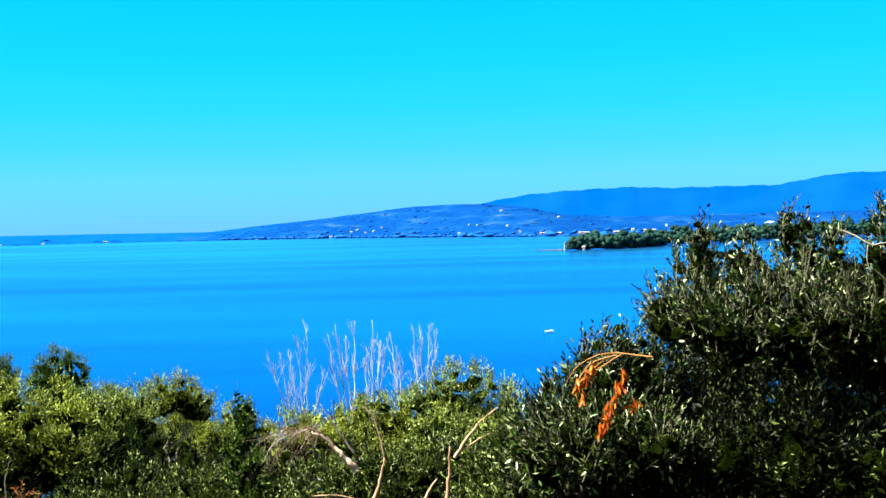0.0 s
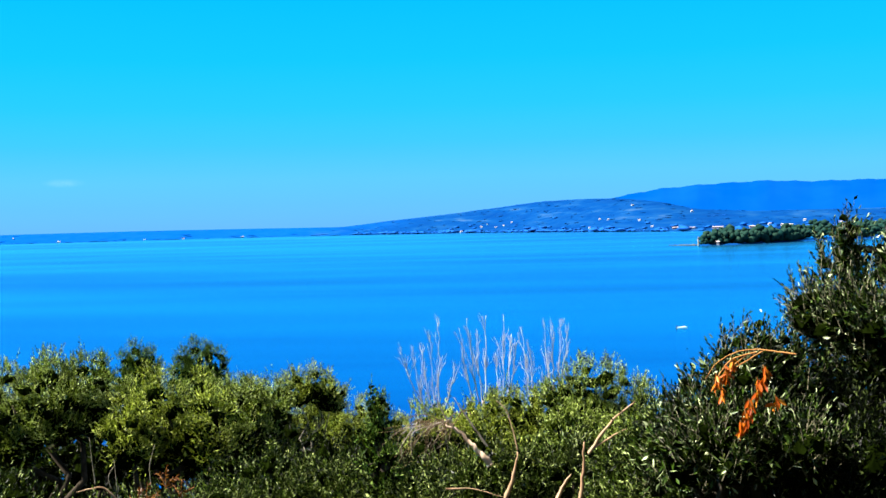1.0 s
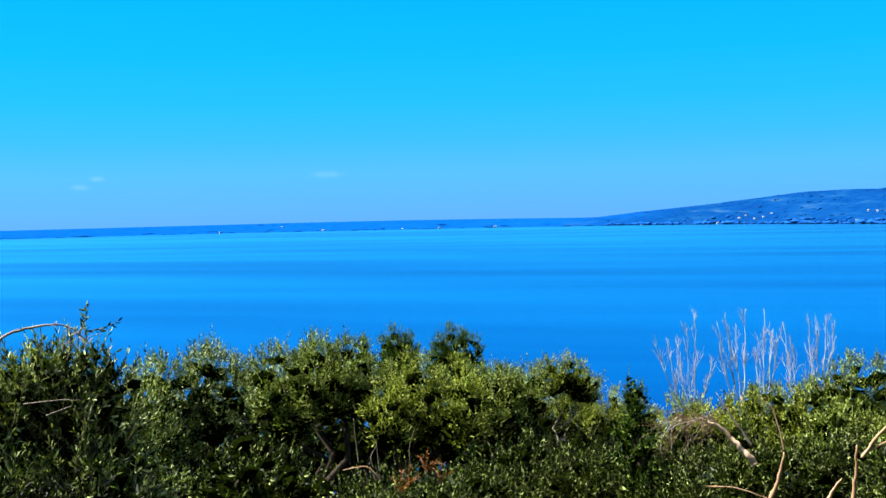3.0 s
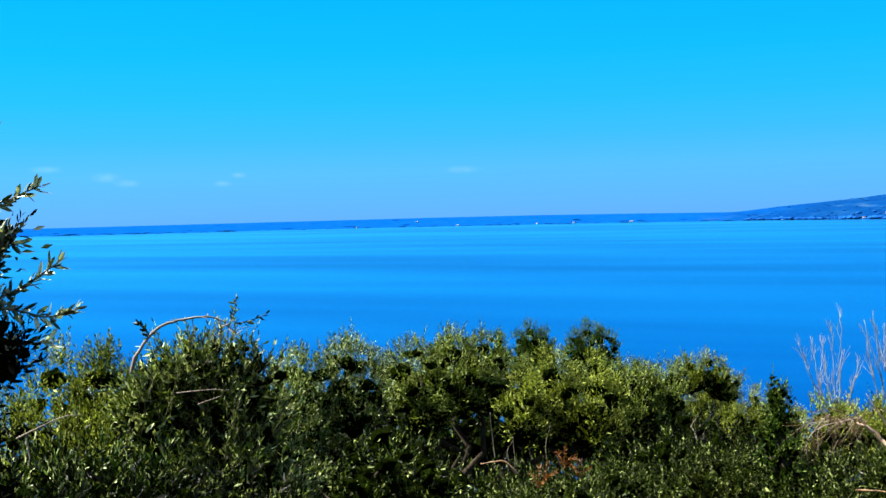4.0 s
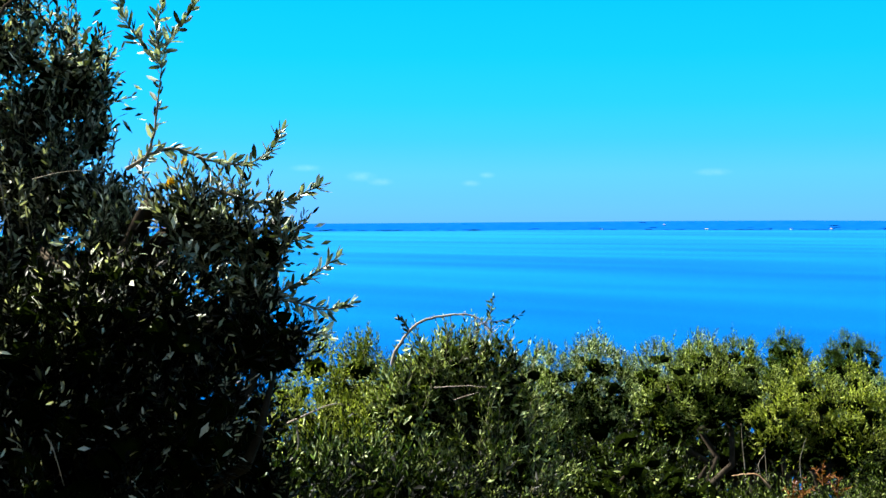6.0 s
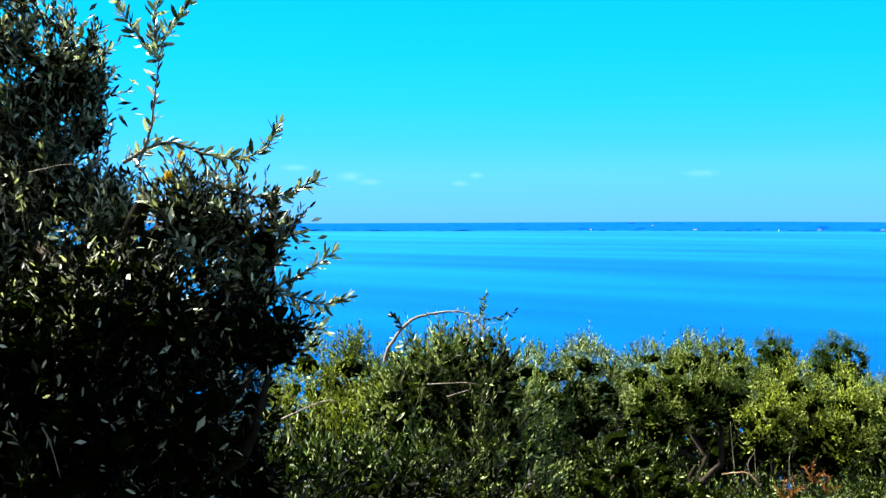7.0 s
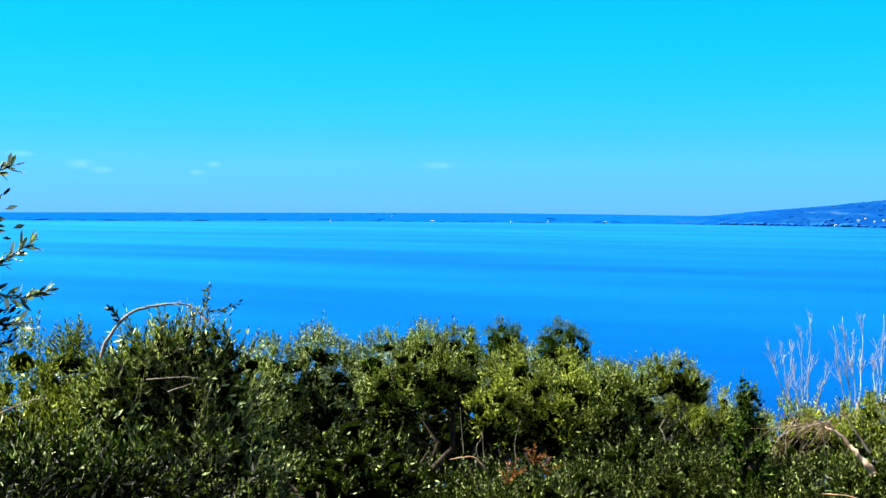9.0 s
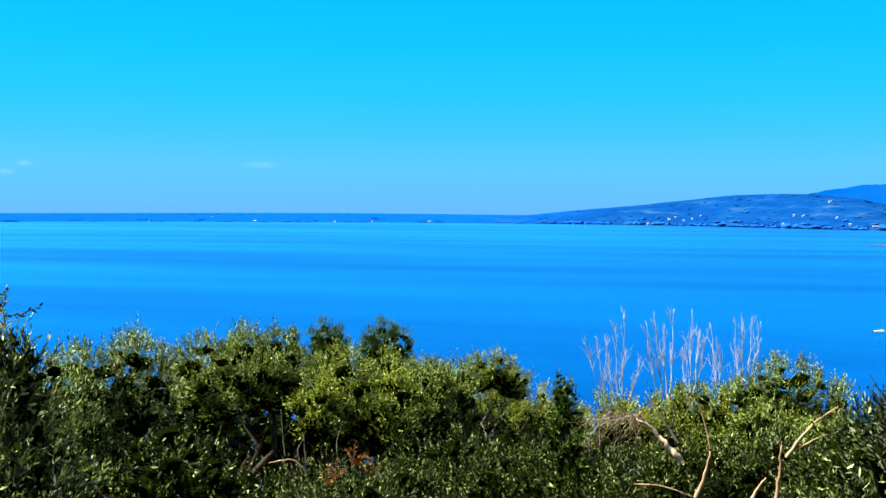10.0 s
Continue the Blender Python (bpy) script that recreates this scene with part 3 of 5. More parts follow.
def woods(name, rng, spots, sizes, mat, label):
    bv, bf = blob_arrays()
    n = len(spots)
    jit = rng.uniform(0.7, 1.25, (n, len(bv), 1))
    v = bv[None] * jit * sizes[:, None, :] + spots[:, None, :]
    f = bf[None] + (np.arange(n) * len(bv))[:, None, None]
    ob = new(name, mesh_from(name, v.reshape(-1, 3), f.reshape(-1, 3), mat, True))
    return tagged(ob, label, "woods", "", "stuff")


WHITE = "small white rendered farmhouse with a terracotta roof"
OCHRE = "long ochre building with a terracotta roof"
# bearing, metres beyond the shore, width, height, walls
SHORE_HOUSES = (
    (20.7, 12, 15, 7, 0), (17.9, 25, 22, 6, 1), (26.4, 10, 24, 7, 0), (22.5, 8, 12, 5, 0), (31.4, 6, 12, 5, 0), (28.4, 200, 14, 7, 0),
    (10.8, 30, 12, 6, 0),
)
HILL_HOUSES = (
    (7.2, 60, 16, 8, 0), (6.2, 240, 18, 8, 0), (5.5, 210, 12, 6, 0), (0.4, 330, 12, 6, 0), (0.0, 320, 13, 6, 0), (-1.5, 310, 14, 6, 0),
    (-1.2, 600, 16, 7, 0), (-4.0, 620, 14, 7, 0), (-3.2, 120, 30, 8, 1), (-4.0, 110, 26, 9, 0), (5.9, 300, 12, 6, 0), (5.1, 250, 11, 6, 0),
    (4.7, 330, 11, 5, 0), (0.9, 140, 12, 6, 0), (-2.1, 170, 14, 7, 0),
)
TOWN_HOUSES = (
    (-5.2, 120, 60, 9, 1), (-6.9, 130, 50, 9, 1), (-8.2, 190, 20, 9, 0), (-8.6, 160, 20, 12, 0), (-9.2, 360, 14, 8, 0), (-10.2, 180, 26, 9, 0),
    (-11.4, 200, 22, 9, 1), (-12.6, 210, 30, 9, 0), (-14.2, 190, 24, 10, 0), (-16.4, 220, 32, 10, 0), (-18.4, 210, 28, 10, 1), (-7.6, 230, 16, 9, 0),
    (-9.7, 210, 18, 9, 0), (-10.8, 250, 16, 9, 0), (-13.4, 230, 20, 9, 0), (-15.2, 240, 18, 10, 0), (-17.3, 230, 20, 9, 0),
)
HOUSES = SHORE_HOUSES + HILL_HOUSES + TOWN_HOUSES


def clear_of_houses(az, d):
    ok = np.ones(len(az), bool)
    for a, beyond, w, h, wall in HOUSES:
        hd = float(table(SHORE, a)) + beyond
        ok &= ~((np.abs(az - a) * 0.01745 * hd < w * 0.5 + 4) & (d < hd + 14) & (d > hd - 160))
    return ok


def far_woods():
    rng = np.random.default_rng(7)
    # belt of trees along the far shore
    az = np.concatenate([rng.uniform(-6, 66, 2600), rng.uniform(-26, -6, 1300)])
    d = table(SHORE, az) + 4 + rng.exponential(45, len(az))
    h = rng.uniform(4.0, 11.0, len(az)) * (0.75 + 0.35 * np.sin(az * 3.1) * np.sin(az * 1.3))
    # scattered trees and hedges over the slopes
    az2 = rng.uniform(-24, 14, 1100)
    s2 = table(SHORE, az2)
    d2 = s2 + rng.uniform(30, 900, len(az2))
    keep = np.sin(az2 * 5 + d2 * 0.011) * np.sin(d2 * 0.02 - az2 * 3) > -0.25
    az2, d2 = az2[keep], d2[keep]
    h2 = rng.uniform(1.2, 3.4, len(az2))
    # trees on the low skyline
    az3 = rng.uniform(11, 66, 900)
    d3 = table(SHORE, az3) + rng.uniform(250, 440, len(az3))
    h3 = rng.uniform(1.5, 4, len(az3))
    belt = len(az)
    az, d, h = np.concatenate([az, az2, az3]), np.concatenate([d, d2, d3]), np.concatenate([h, h2, h3])
    ok = clear_of_houses(az, d)
    belt = int(ok[:belt].sum())
    az, d, h = az[ok], d[ok], h[ok]
    a = np.radians(az)
    z = np.maximum(land_height(az, d), 0.5)
    spots = np.stack([-np.sin(a) * d, np.cos(a) * d, z + h * 0.4], 1)
    w = h * rng.uniform(0.7, 1.6, len(h))
    size = np.stack([w * 1.2, w * 1.2, h * 0.42], 1)
    scattered = np.arange(len(az)) >= belt
    # scattered crowns are flattened to weaken their shading, as haze would
    size[scattered] *= np.array([2.2, 2.2, 0.26])
    spots[scattered, 2] -= h[scattered] * 0.30
    low = az > 12.5
    size[low] *= np.array([1.6, 1.6, 0.2])
    spots[low, 2] -= h[low] * 0.36
    thin = low & (rng.random(len(az)) < 0.15)
    woods("hill_woods", rng, spots[~low], size[~low], FAR_WOOD, "woods and hedges along the shore and up the hill, blue haze in their colour")
    woods("low_shore_woods", rng, spots[thin], size[thin], HAZY_WOOD, "belt of trees along the low far shore, blue haze in its colour")


far_woods()


def cape_woods():
    rng = np.random.default_rng(11)
    az = np.concatenate([rng.uniform(-8.8, -4.45, 900), rng.uniform(-22, -8.5, 1600)])
    c = table(CAPE, az)
    d = c + np.where(az > -9, rng.uniform(6, 95, len(az)), rng.uniform(25, 260, len(az)))
    h = np.where(az > -9, rng.uniform(13, 24, len(az)), rng.uniform(13, 22, len(az)) * (1 + 0.012 * (d - 1400) / 10))
    h = h * (0.80 + 0.22 * np.sin(az * 7.3) * np.sin(az * 2.9)) * np.clip((-az - 4.15) * 1.6, 0.45, 1)
    a = np.radians(az)
    lift = rng.uniform(0.15, 0.85, len(az))
    spots = np.stack([-np.sin(a) * d, np.cos(a) * d, 1.4 + h * lift], 1)
    w = rng.uniform(2.2, 5.2, len(az))
    woods("cape_woods", rng, spots, np.stack([w, w, w * rng.uniform(0.7, 1.1, len(az))], 1), CAPE_WOOD, "dense dark green poplars and willows on a low cape")


cape_woods()


def box_arrays(c, sx, sy, sz, yaw=0.0):
    """A box whose bottom stands at c."""
    v = np.array([(x * sx / 2, y * sy / 2, z * sz) for x in (-1, 1) for y in (-1, 1) for z in (0, 1)], float)
    ca, sa = math.cos(yaw), math.sin(yaw)
    v = np.stack([v[:, 0] * ca - v[:, 1] * sa, v[:, 0] * sa + v[:, 1] * ca, v[:, 2]], 1) + np.array(tuple(c))
    f = np.array([(0, 1, 3, 2), (4, 6, 7, 5), (0, 4, 5, 1), (2, 3, 7, 6), (0, 2, 6, 4), (1, 5, 7, 3)])
    return v, f


def roof_arrays(c, sx, sy, sz, yaw=0.0, over=0.5):
    """A ridged roof with eaves over a box of that size."""
    x, y = sx / 2 + over, sy / 2 + over
    v = np.array([(-x, -y, 0), (x, -y, 0), (x, y, 0), (-x, y, 0), (-x, 0, sz), (x, 0, sz)], float)
    ca, sa = math.cos(yaw), math.sin(yaw)
    v = np.stack([v[:, 0] * ca - v[:, 1] * sa, v[:, 0] * sa + v[:, 1] * ca, v[:, 2]], 1) + np.array(tuple(c))
    f = np.array([(0, 1, 5, 4), (2, 3, 4, 5), (0, 4, 3, 3), (1, 2, 5, 5), (3, 2, 1, 0)])
    return v, f


def poly_mesh(name, v, f, mat):
    me = bpy.data.meshes.new(name)
    me.from_pydata([tuple(map(float, q)) for q in v], [], [tuple(dict.fromkeys(map(int, q))) for q in f])
    me.materials.append(mat)
    return me


def house(az, d, w, h, wall, label, depth=8.0, storeys=2, lift=0.0):
    w, h = w * 0.44, h * 0.44
    g = float(max(land_height(np.array([az]), np.array([d]))[0], 0.8)) + lift
    at = direction(az) * d
    at.z = g
    yaw = radians(az) + 0.2 * math.sin(az * 9)
    ob = group_of("house", at, label, "house", "houses of the far shore")
    part("wall", poly_mesh("wall", *box_arrays(at - Vector((0, 0, 2)), w, depth, h + 2, yaw), wall), ob)
    top = at + Vector((0, 0, h + 0.01))
    part("roof", poly_mesh("roof", *roof_arrays(top, w, depth, 1.5, yaw), ROOF_TILE), ob)
    right = Vector((math.cos(yaw), math.sin(yaw), 0))
    front = Vector((math.sin(yaw), -math.cos(yaw), 0))
    n = max(2, int(w / 4))
    for s in range(storeys):
        for i in range(n):
            c = at + right * ((i + 0.5) / n - 0.5) * w * 0.9 + front * (depth / 2 + 0.02) + Vector((0, 0, 0.9 + s * h / storeys))
            part("window", poly_mesh("window", *box_arrays(c, 1.1, 0.08, 1.4, yaw), DARK_GLASS), ob)
    return ob


for az, beyond, w, h, wall in HOUSES:
    house(az, float(table(SHORE, az)) + beyond, w, h, WALL_OCHRE if wall else WALL_WHITE, OCHRE if wall else WHITE)


def cape_things():
    # white light tower on the tip, and a spit of stones
    at = direction(-4.28) * 1386
    at.z = 1.2
    ob = group_of("light_tower", at, "short white harbour light tower on the tip of the cape", "tower")
    v, f = tube_arrays([at + Vector((0, 0, z)) for z in (-1.5, 2, 5, 7.6)], [1.3, 1.2, 1.1, 1.0], 12)
    part("tower_shaft", mesh_from("tower_shaft", v, f, TOWER), ob)
    v, f = tube_arrays([at + Vector((0, 0, z)) for z in (7.6, 8.0, 8.05, 9.6)], [1.4, 1.4, 0.7, 0.4], 12)
    part("lantern", mesh_from("lantern", v, f, TOWER), ob)
    rng = np.random.default_rng(5)
    bv, bf = blob_arrays()
    for i in range(14):
        az = -4.1 + 1.15 * i / 13
        c = direction(az) * (1392 + 26 * i / 13)
        s = np.array([4.5, 3.0, 1.3]) * rng.uniform(0.7, 1.25) * (1 - 0.35 * i / 13)
        st = new("shore_rock", mesh_from("shore_rock", bv * rng.uniform(0.8, 1.2, (len(bv), 1)) * s + np.array((c.x, c.y, 0.2)), bf, STONE))
        tagged(st, "low grey rock of the spit, half under water", "rock", "rocks of the spit")
    house(-5.2, 1394, 7, 5, WALL_OCHRE, "small reddish boathouse among the cape's trees", 6.0, 1)


cape_things()


def boat(az, d):
    at = direction(az) * d
    ob = group_of("motor_boat", at, "small white open motor boat lying on the blue lake", "boat")
    L, W = 3.2, 1.3
    yaw = radians(az) + 0.1
    ca, sa = math.cos(yaw), math.sin(yaw)
    turn = lambda p: (at.x + p[0] * ca - p[1] * sa, at.y + p[0] * sa + p[1] * ca, p[2])
    rows = []
    for s in np.linspace(-0.5, 0.5, 9):
        wide = W / 2 * (1 - max(0, (s + 0.05) / 0.55) ** 2.2) + 0.02
        sheer = 0.52 + 0.28 * max(0, s + 0.1)
        keel = -0.16 + 0.35 * max(0, s - 0.25)
        x = s * L
        rows.append([(x, -wide, sheer), (x, -wide * 0.85, 0.1), (x, 0, keel), (x, wide * 0.85, 0.1), (x, wide, sheer), (x, wide * 0.88, sheer), (x, wide * 0.75, 0.16), (x, -wide * 0.75, 0.16), (x, -wide * 0.88, sheer)])
    v = [turn(p) for r in rows for p in r]
    m = 9
    f = [(i * m + j, (i + 1) * m + j, (i + 1) * m + (j + 1) % m, i * m + (j + 1) % m) for i in range(8) for j in range(m)]
    f += [tuple(range(8, -1, -1)), tuple(8 * m + q for q in range(9))]
    part("hull", poly_mesh("hull", v, f, BOAT_WHITE), ob)
    for x in (-1.1, 0.1):
        c = turn((x, 0, 0.34))
        part("thwart", poly_mesh("thwart", *box_arrays(c, 0.3, 1.15, 0.06, yaw), BOAT_INSIDE), ob)
    c = turn((-L / 2 - 0.12, 0, 0.05))
    part("outboard_motor", poly_mesh("outboard_motor", *box_arrays(c, 0.28, 0.3, 0.85, yaw), DARK_GLASS), ob)
    c = turn((0.75, 0, 0.5))
    part("windscreen", poly_mesh("windscreen", *box_arrays(c, 0.08, 1.0, 0.4, yaw), BOAT_WHITE), ob)
    return ob


boat(-3.42, 368)

# ---- trees and shrubs of the slope ----
STAND = Vector((-0.067, 0.034, -0.008))
OL = "dense grey-green olive tree in full leaf on the slope"
MID = dict(density=127, shoot=0.15, per=12, leaf=0.047, width=0.32, sprays=1.5, clump=0.25, core=22, core_leaf=0.07, spread=0.75, heart=0.85)
G = "olive trees on the slope"


def foot_under(az, d):
    v = direction(az) * d
    return (v.x, v.y)


tree("olive_tree", foot_under(33.2, 14.2), [lobe(34.3, 14, -5.6, 0.75, 0.9), lobe(32.2, 14, -5.45, 0.6, 0.9), lobe(35.6, 13.6, -6.6, 0.8, 1.1)], OL, mat=LEAF_SILVER, group=G, **MID)
tree("olive_tree", foot_under(29.0, 22.5), [lobe(30.6, 22, -6.2, 0.9, 1.2), lobe(28.6, 22, -5.85, 0.9, 1.2), lobe(27.0, 23, -5.9, 1.0, 1.2)], OL, mat=LEAF_SILVER, group=G, **MID)
tree("olive_tree", foot_under(26.6, 16.2), [lobe(28.4, 15.6, -6.0, 0.65, 0.9), lobe(26.7, 16, -5.3, 0.62, 0.9), lobe(25.3, 16.4, -5.75, 0.5, 0.8)], "tall olive tree with yellow-green leaves on the slope", mat=LEAF_OLIVE, group=G, **MID)
DK = "dark green rounded shrub standing behind the olives"
tree("shrub", foot_under(22.8, 27), [lobe(22.9, 27, -5.5, 0.5, 0.7), lobe(22.9, 26.8, -6.8, 0.7, 0.7), lobe(23.4, 27, -5.8, 0.42, 0.8), lobe(22.4, 27, -5.8, 0.42, 0.7)], DK, "shrub", LEAF_DARK, group="dark shrubs", **MID)
tree("shrub", foot_under(20.0, 27.5), [lobe(20.1, 27.5, -5.45, 0.55, 0.75), lobe(20.1, 27.3, -6.8, 0.75, 0.7), lobe(19.3, 27.5, -5.75, 0.45, 0.7), lobe(20.8, 27.5, -5.7, 0.45, 0.8)], DK, "shrub", LEAF_DARK, group="dark shrubs", **MID)
tree("shrub", foot_under(24.7, 27), [lobe(24.7, 26, -5.75, 0.42, 0.8)], DK, "shrub", LEAF_DARK, group="dark shrubs", **MID)
tree("olive_tree", foot_under(22.0, 24), [lobe(25.2, 24, -6.8, 0.7, 0.9), lobe(23.6, 24, -6.9, 0.7, 0.9), lobe(21.6, 24, -6.75, 0.7, 0.9), lobe(19.4, 24, -6.9, 0.7, 0.9), lobe(17.6, 23.6, -7.2, 0.7, 0.9)], "wide olive tree in the second row", mat=LEAF_OLIVE, group=G, **MID)
tree("olive_tree", foot_under(21.5, 15), [lobe(22.4, 15, -6.9, 0.6, 0.8), lobe(20.3, 15, -6.9, 0.7, 0.9), lobe(23.4, 14.4, -8.0, 0.45, 0.6)], "olive tree with yellowing leaves and bare lower stems", mat=LEAF_YELLOW, group=G, **MID)
tree("olive_tree", foot_under(18.0, 17), [lobe(18.4, 17, -7.0, 0.7, 0.9), lobe(17.0, 17.4, -7.0, 0.6, 0.8)], OL, mat=LEAF_OLIVE, group=G, **MID)
tree("olive_tree", foot_under(14.95, 20.5), [lobe(14.4, 20.5, -6.95, 0.55, 0.5), lobe(15.5, 20.5, -7.2, 0.46, 0.46), lobe(13.8, 20.6, -7.6, 0.42, 0.45)], "young olive tree with a thin pale trunk", mat=LEAF_YELLOW, group=G, bark=PALE_WOOD, trunk=0.045, **MID)
tree("olive_tree", foot_under(12.6, 24), [lobe(12.9, 24, -8.4, 0.8, 0.9), lobe(11.4, 24, -8.5, 0.8, 0.9), lobe(14.6, 24.4, -8.3, 0.9, 0.9), lobe(16.8, 24, -8.1, 0.9, 0.9), lobe(15.7, 24, -9.2, 0.9, 0.9), lobe(13.6, 24, -9.4, 0.9, 0.9)], "low yellow-green olive tree behind the young one", mat=LEAF_YELLOW, group=G, **MID)
tree("shrub", foot_under(11.4, 9.6), [lobe(11.5, 9.6, -7.6, 0.10, 0.3), lobe(11.2, 9.6, -8.3, 0.14, 0.32), lobe(11.6, 9.6, -9.3, 0.18, 0.38), lobe(11.1, 9.5, -10.4, 0.2, 0.4)], "dark upright shrub with pointed shoots", "shrub", LEAF_DARK, group="dark shrubs", up=1.6, **{**MID, "leaf": 0.034, "clump": 0.13, "shoot": 0.12})
# fillers closing gaps in the camera's view; the near-black ones stand in for shade
for az, d, el, r in ((34.6, 16.5, -8.6, 1.0), (31.2, 17, -8.6, 1.0), (28.2, 18, -8.3, 1.0), (25.0, 18, -7.6, 1.0), (21.8, 18, -7.7, 1.0), (18.4, 19.5, -8.2, 1.0), (15.6, 16.5, -9.3, 0.9), (12.6, 16.5, -9.5, 0.9), (9.6, 15.5, -9.8, 0.8), (31.3, 10.1, -10.4, 0.5), (29.4, 10.3, -10.7, 0.5), (23.0, 10.7, -12.1, 0.55), (26.6, 10.6, -11.5, 0.55), (25.2, 9.8, -12.6, 0.5), (28.6, 10.2, -11.8, 0.5), (31.5, 11.5, -11.4, 0.7), (28.0, 11.8, -11.6, 0.7), (24.6, 11.6, -12.2, 0.7), (21.0, 11.8, -12.0, 0.7), (21.9, 10.0, -12.1, 0.45), (20.2, 10.2, -12.4, 0.5)):
    tree("filler_shrub", foot_under(az, d), [lobe(az, d, el, r, r), lobe(az + 3, d + 0.3, el - 0.8, r * 0.8)], "low green filler growth closing gaps among the olives" if d < 11 else "added near-black growth standing in for shade below the olives", "shrub", LEAF_OLIVE_DARKER if d < 11 else LEAF_DARKENED, group="shaded undergrowth", **{**MID, "density": 26, "core": 20, "sprays": 0, "leaf": 0.05, "heart": 0.85})
for k, (az, d) in enumerate(((35, 32), (30.5, 33), (26, 32), (21.5, 34), (17, 31), (12.5, 33), (8, 32), (3.5, 31), (-1, 32), (-6, 31))):
    el = -8.9 - 0.4 * (k % 3)
    tree("olive_tree", foot_under(az, d), [lobe(az, d, el, 1.2, 1.3), lobe(az + 2, d - 0.6, el - 0.9, 1.1, 1.2), lobe(az - 2, d - 0.4, el - 0.7, 1.1, 1.3), lobe(az, d - 1.2, el - 3.4, 1.3, 1.3)], "olive tree lower on the slope, mostly hidden", mat=LEAF_OLIVE, group=G, density=8, shoot=0.26, per=6, leaf=0.19, width=0.34, clump=0.34, core=8, core_leaf=0.26)
SI = "low silvery olive shrub in the nearer row"
for az, d, el, r in ((16.6, 10.5, -10.6, 0.5), (14.2, 10.2, -10.9, 0.5), (12.0, 10.4, -10.9, 0.5), (9.8, 9.6, -11.3, 0.5), (18.9, 9.6, -11.9, 0.45), (23.6, 9.0, -12.9, 0.4), (20.8, 9.2, -12.6, 0.4), (7.4, 9.2, -11.6, 0.42), (22.3, 9.5, -12.2, 0.42)):
    tree("olive_shrub", foot_under(az, d), [lobe(az, d, el, r, r * 0.9), lobe(az + 1.6, d - 0.2, el - 1.3, r * 0.8), lobe(az - 1.6, d - 0.3, el - 1.5, r * 0.8)], SI, "shrub", LEAF_OLIVE_DARKER, group="olive shrubs of the nearer row", density=140, shoot=0.16, per=14, leaf=0.044, width=0.26, trunk=0.04, limbs=3, clump=0.15, core=50, core_leaf=0.06, spread=0.85, heart=0.75)
tree("olive_tree", foot_under(6.4, 17), [lobe(8.6, 17, -8.8, 0.7, 0.8), lobe(6.5, 17.4, -8.2, 0.55, 0.8), lobe(5.3, 17.2, -8.15, 0.5, 0.8), lobe(4.1, 17, -7.9, 0.5, 0.8), lobe(2.8, 17, -7.85, 0.6, 0.8), lobe(5.6, 17, -9.3, 0.9, 0.8)], "spreading yellow-green olive tree below the bare stems", mat=LEAF_YELLOW, group=G, **MID)
tree("olive_tree", foot_under(0.8, 16.5), [lobe(2.0, 16.5, -7.1, 0.5, 0.8), lobe(0.7, 16.5, -6.75, 0.55, 0.8), lobe(-1.0, 16.8, -7.2, 0.6, 0.9), lobe(1.4, 15.8, -8.9, 0.8, 0.9), lobe(-1.4, 15.6, -9.2, 0.9, 0.9)], OL, mat=LEAF_OLIVE, group=G, **MID)
NR = dict(density=138, shoot=0.16, per=14, leaf=0.044, width=0.25, trunk=0.05, clump=0.16, core=60, core_leaf=0.06, spread=0.85, heart=0.75)
tree("olive_tree", foot_under(3.2, 8.6), [lobe(5.6, 8.8, -10.2, 0.45, 0.5), lobe(3.4, 8.8, -10.0, 0.45, 0.5), lobe(1.2, 8.9, -9.8, 0.45, 0.5), lobe(4.8, 8.6, -12.6, 0.45), lobe(2.2, 8.6, -12.8, 0.45), lobe(0.0, 8.5, -12.6, 0.45)], "straggling olive with cut and dead limbs", mat=LEAF_OLIVE_DARKER, group=G, **NR)
tree("olive_tree", foot_under(-2.0, 7.8), [lobe(-1.2, 7.8, -9.4, 0.42, 0.5), lobe(-2.6, 7.4, -7.6, 0.36, 0.5), lobe(-3.2, 7.0, -10.4, 0.5, 0.6), lobe(-0.8, 7.4, -12.0, 0.45)], "olive tree with many upright grey-green shoots", mat=LEAF_OLIVE_DARKER, group=G, sprays=2.0, **NR)

STAND = Vector((0, 0, 0))
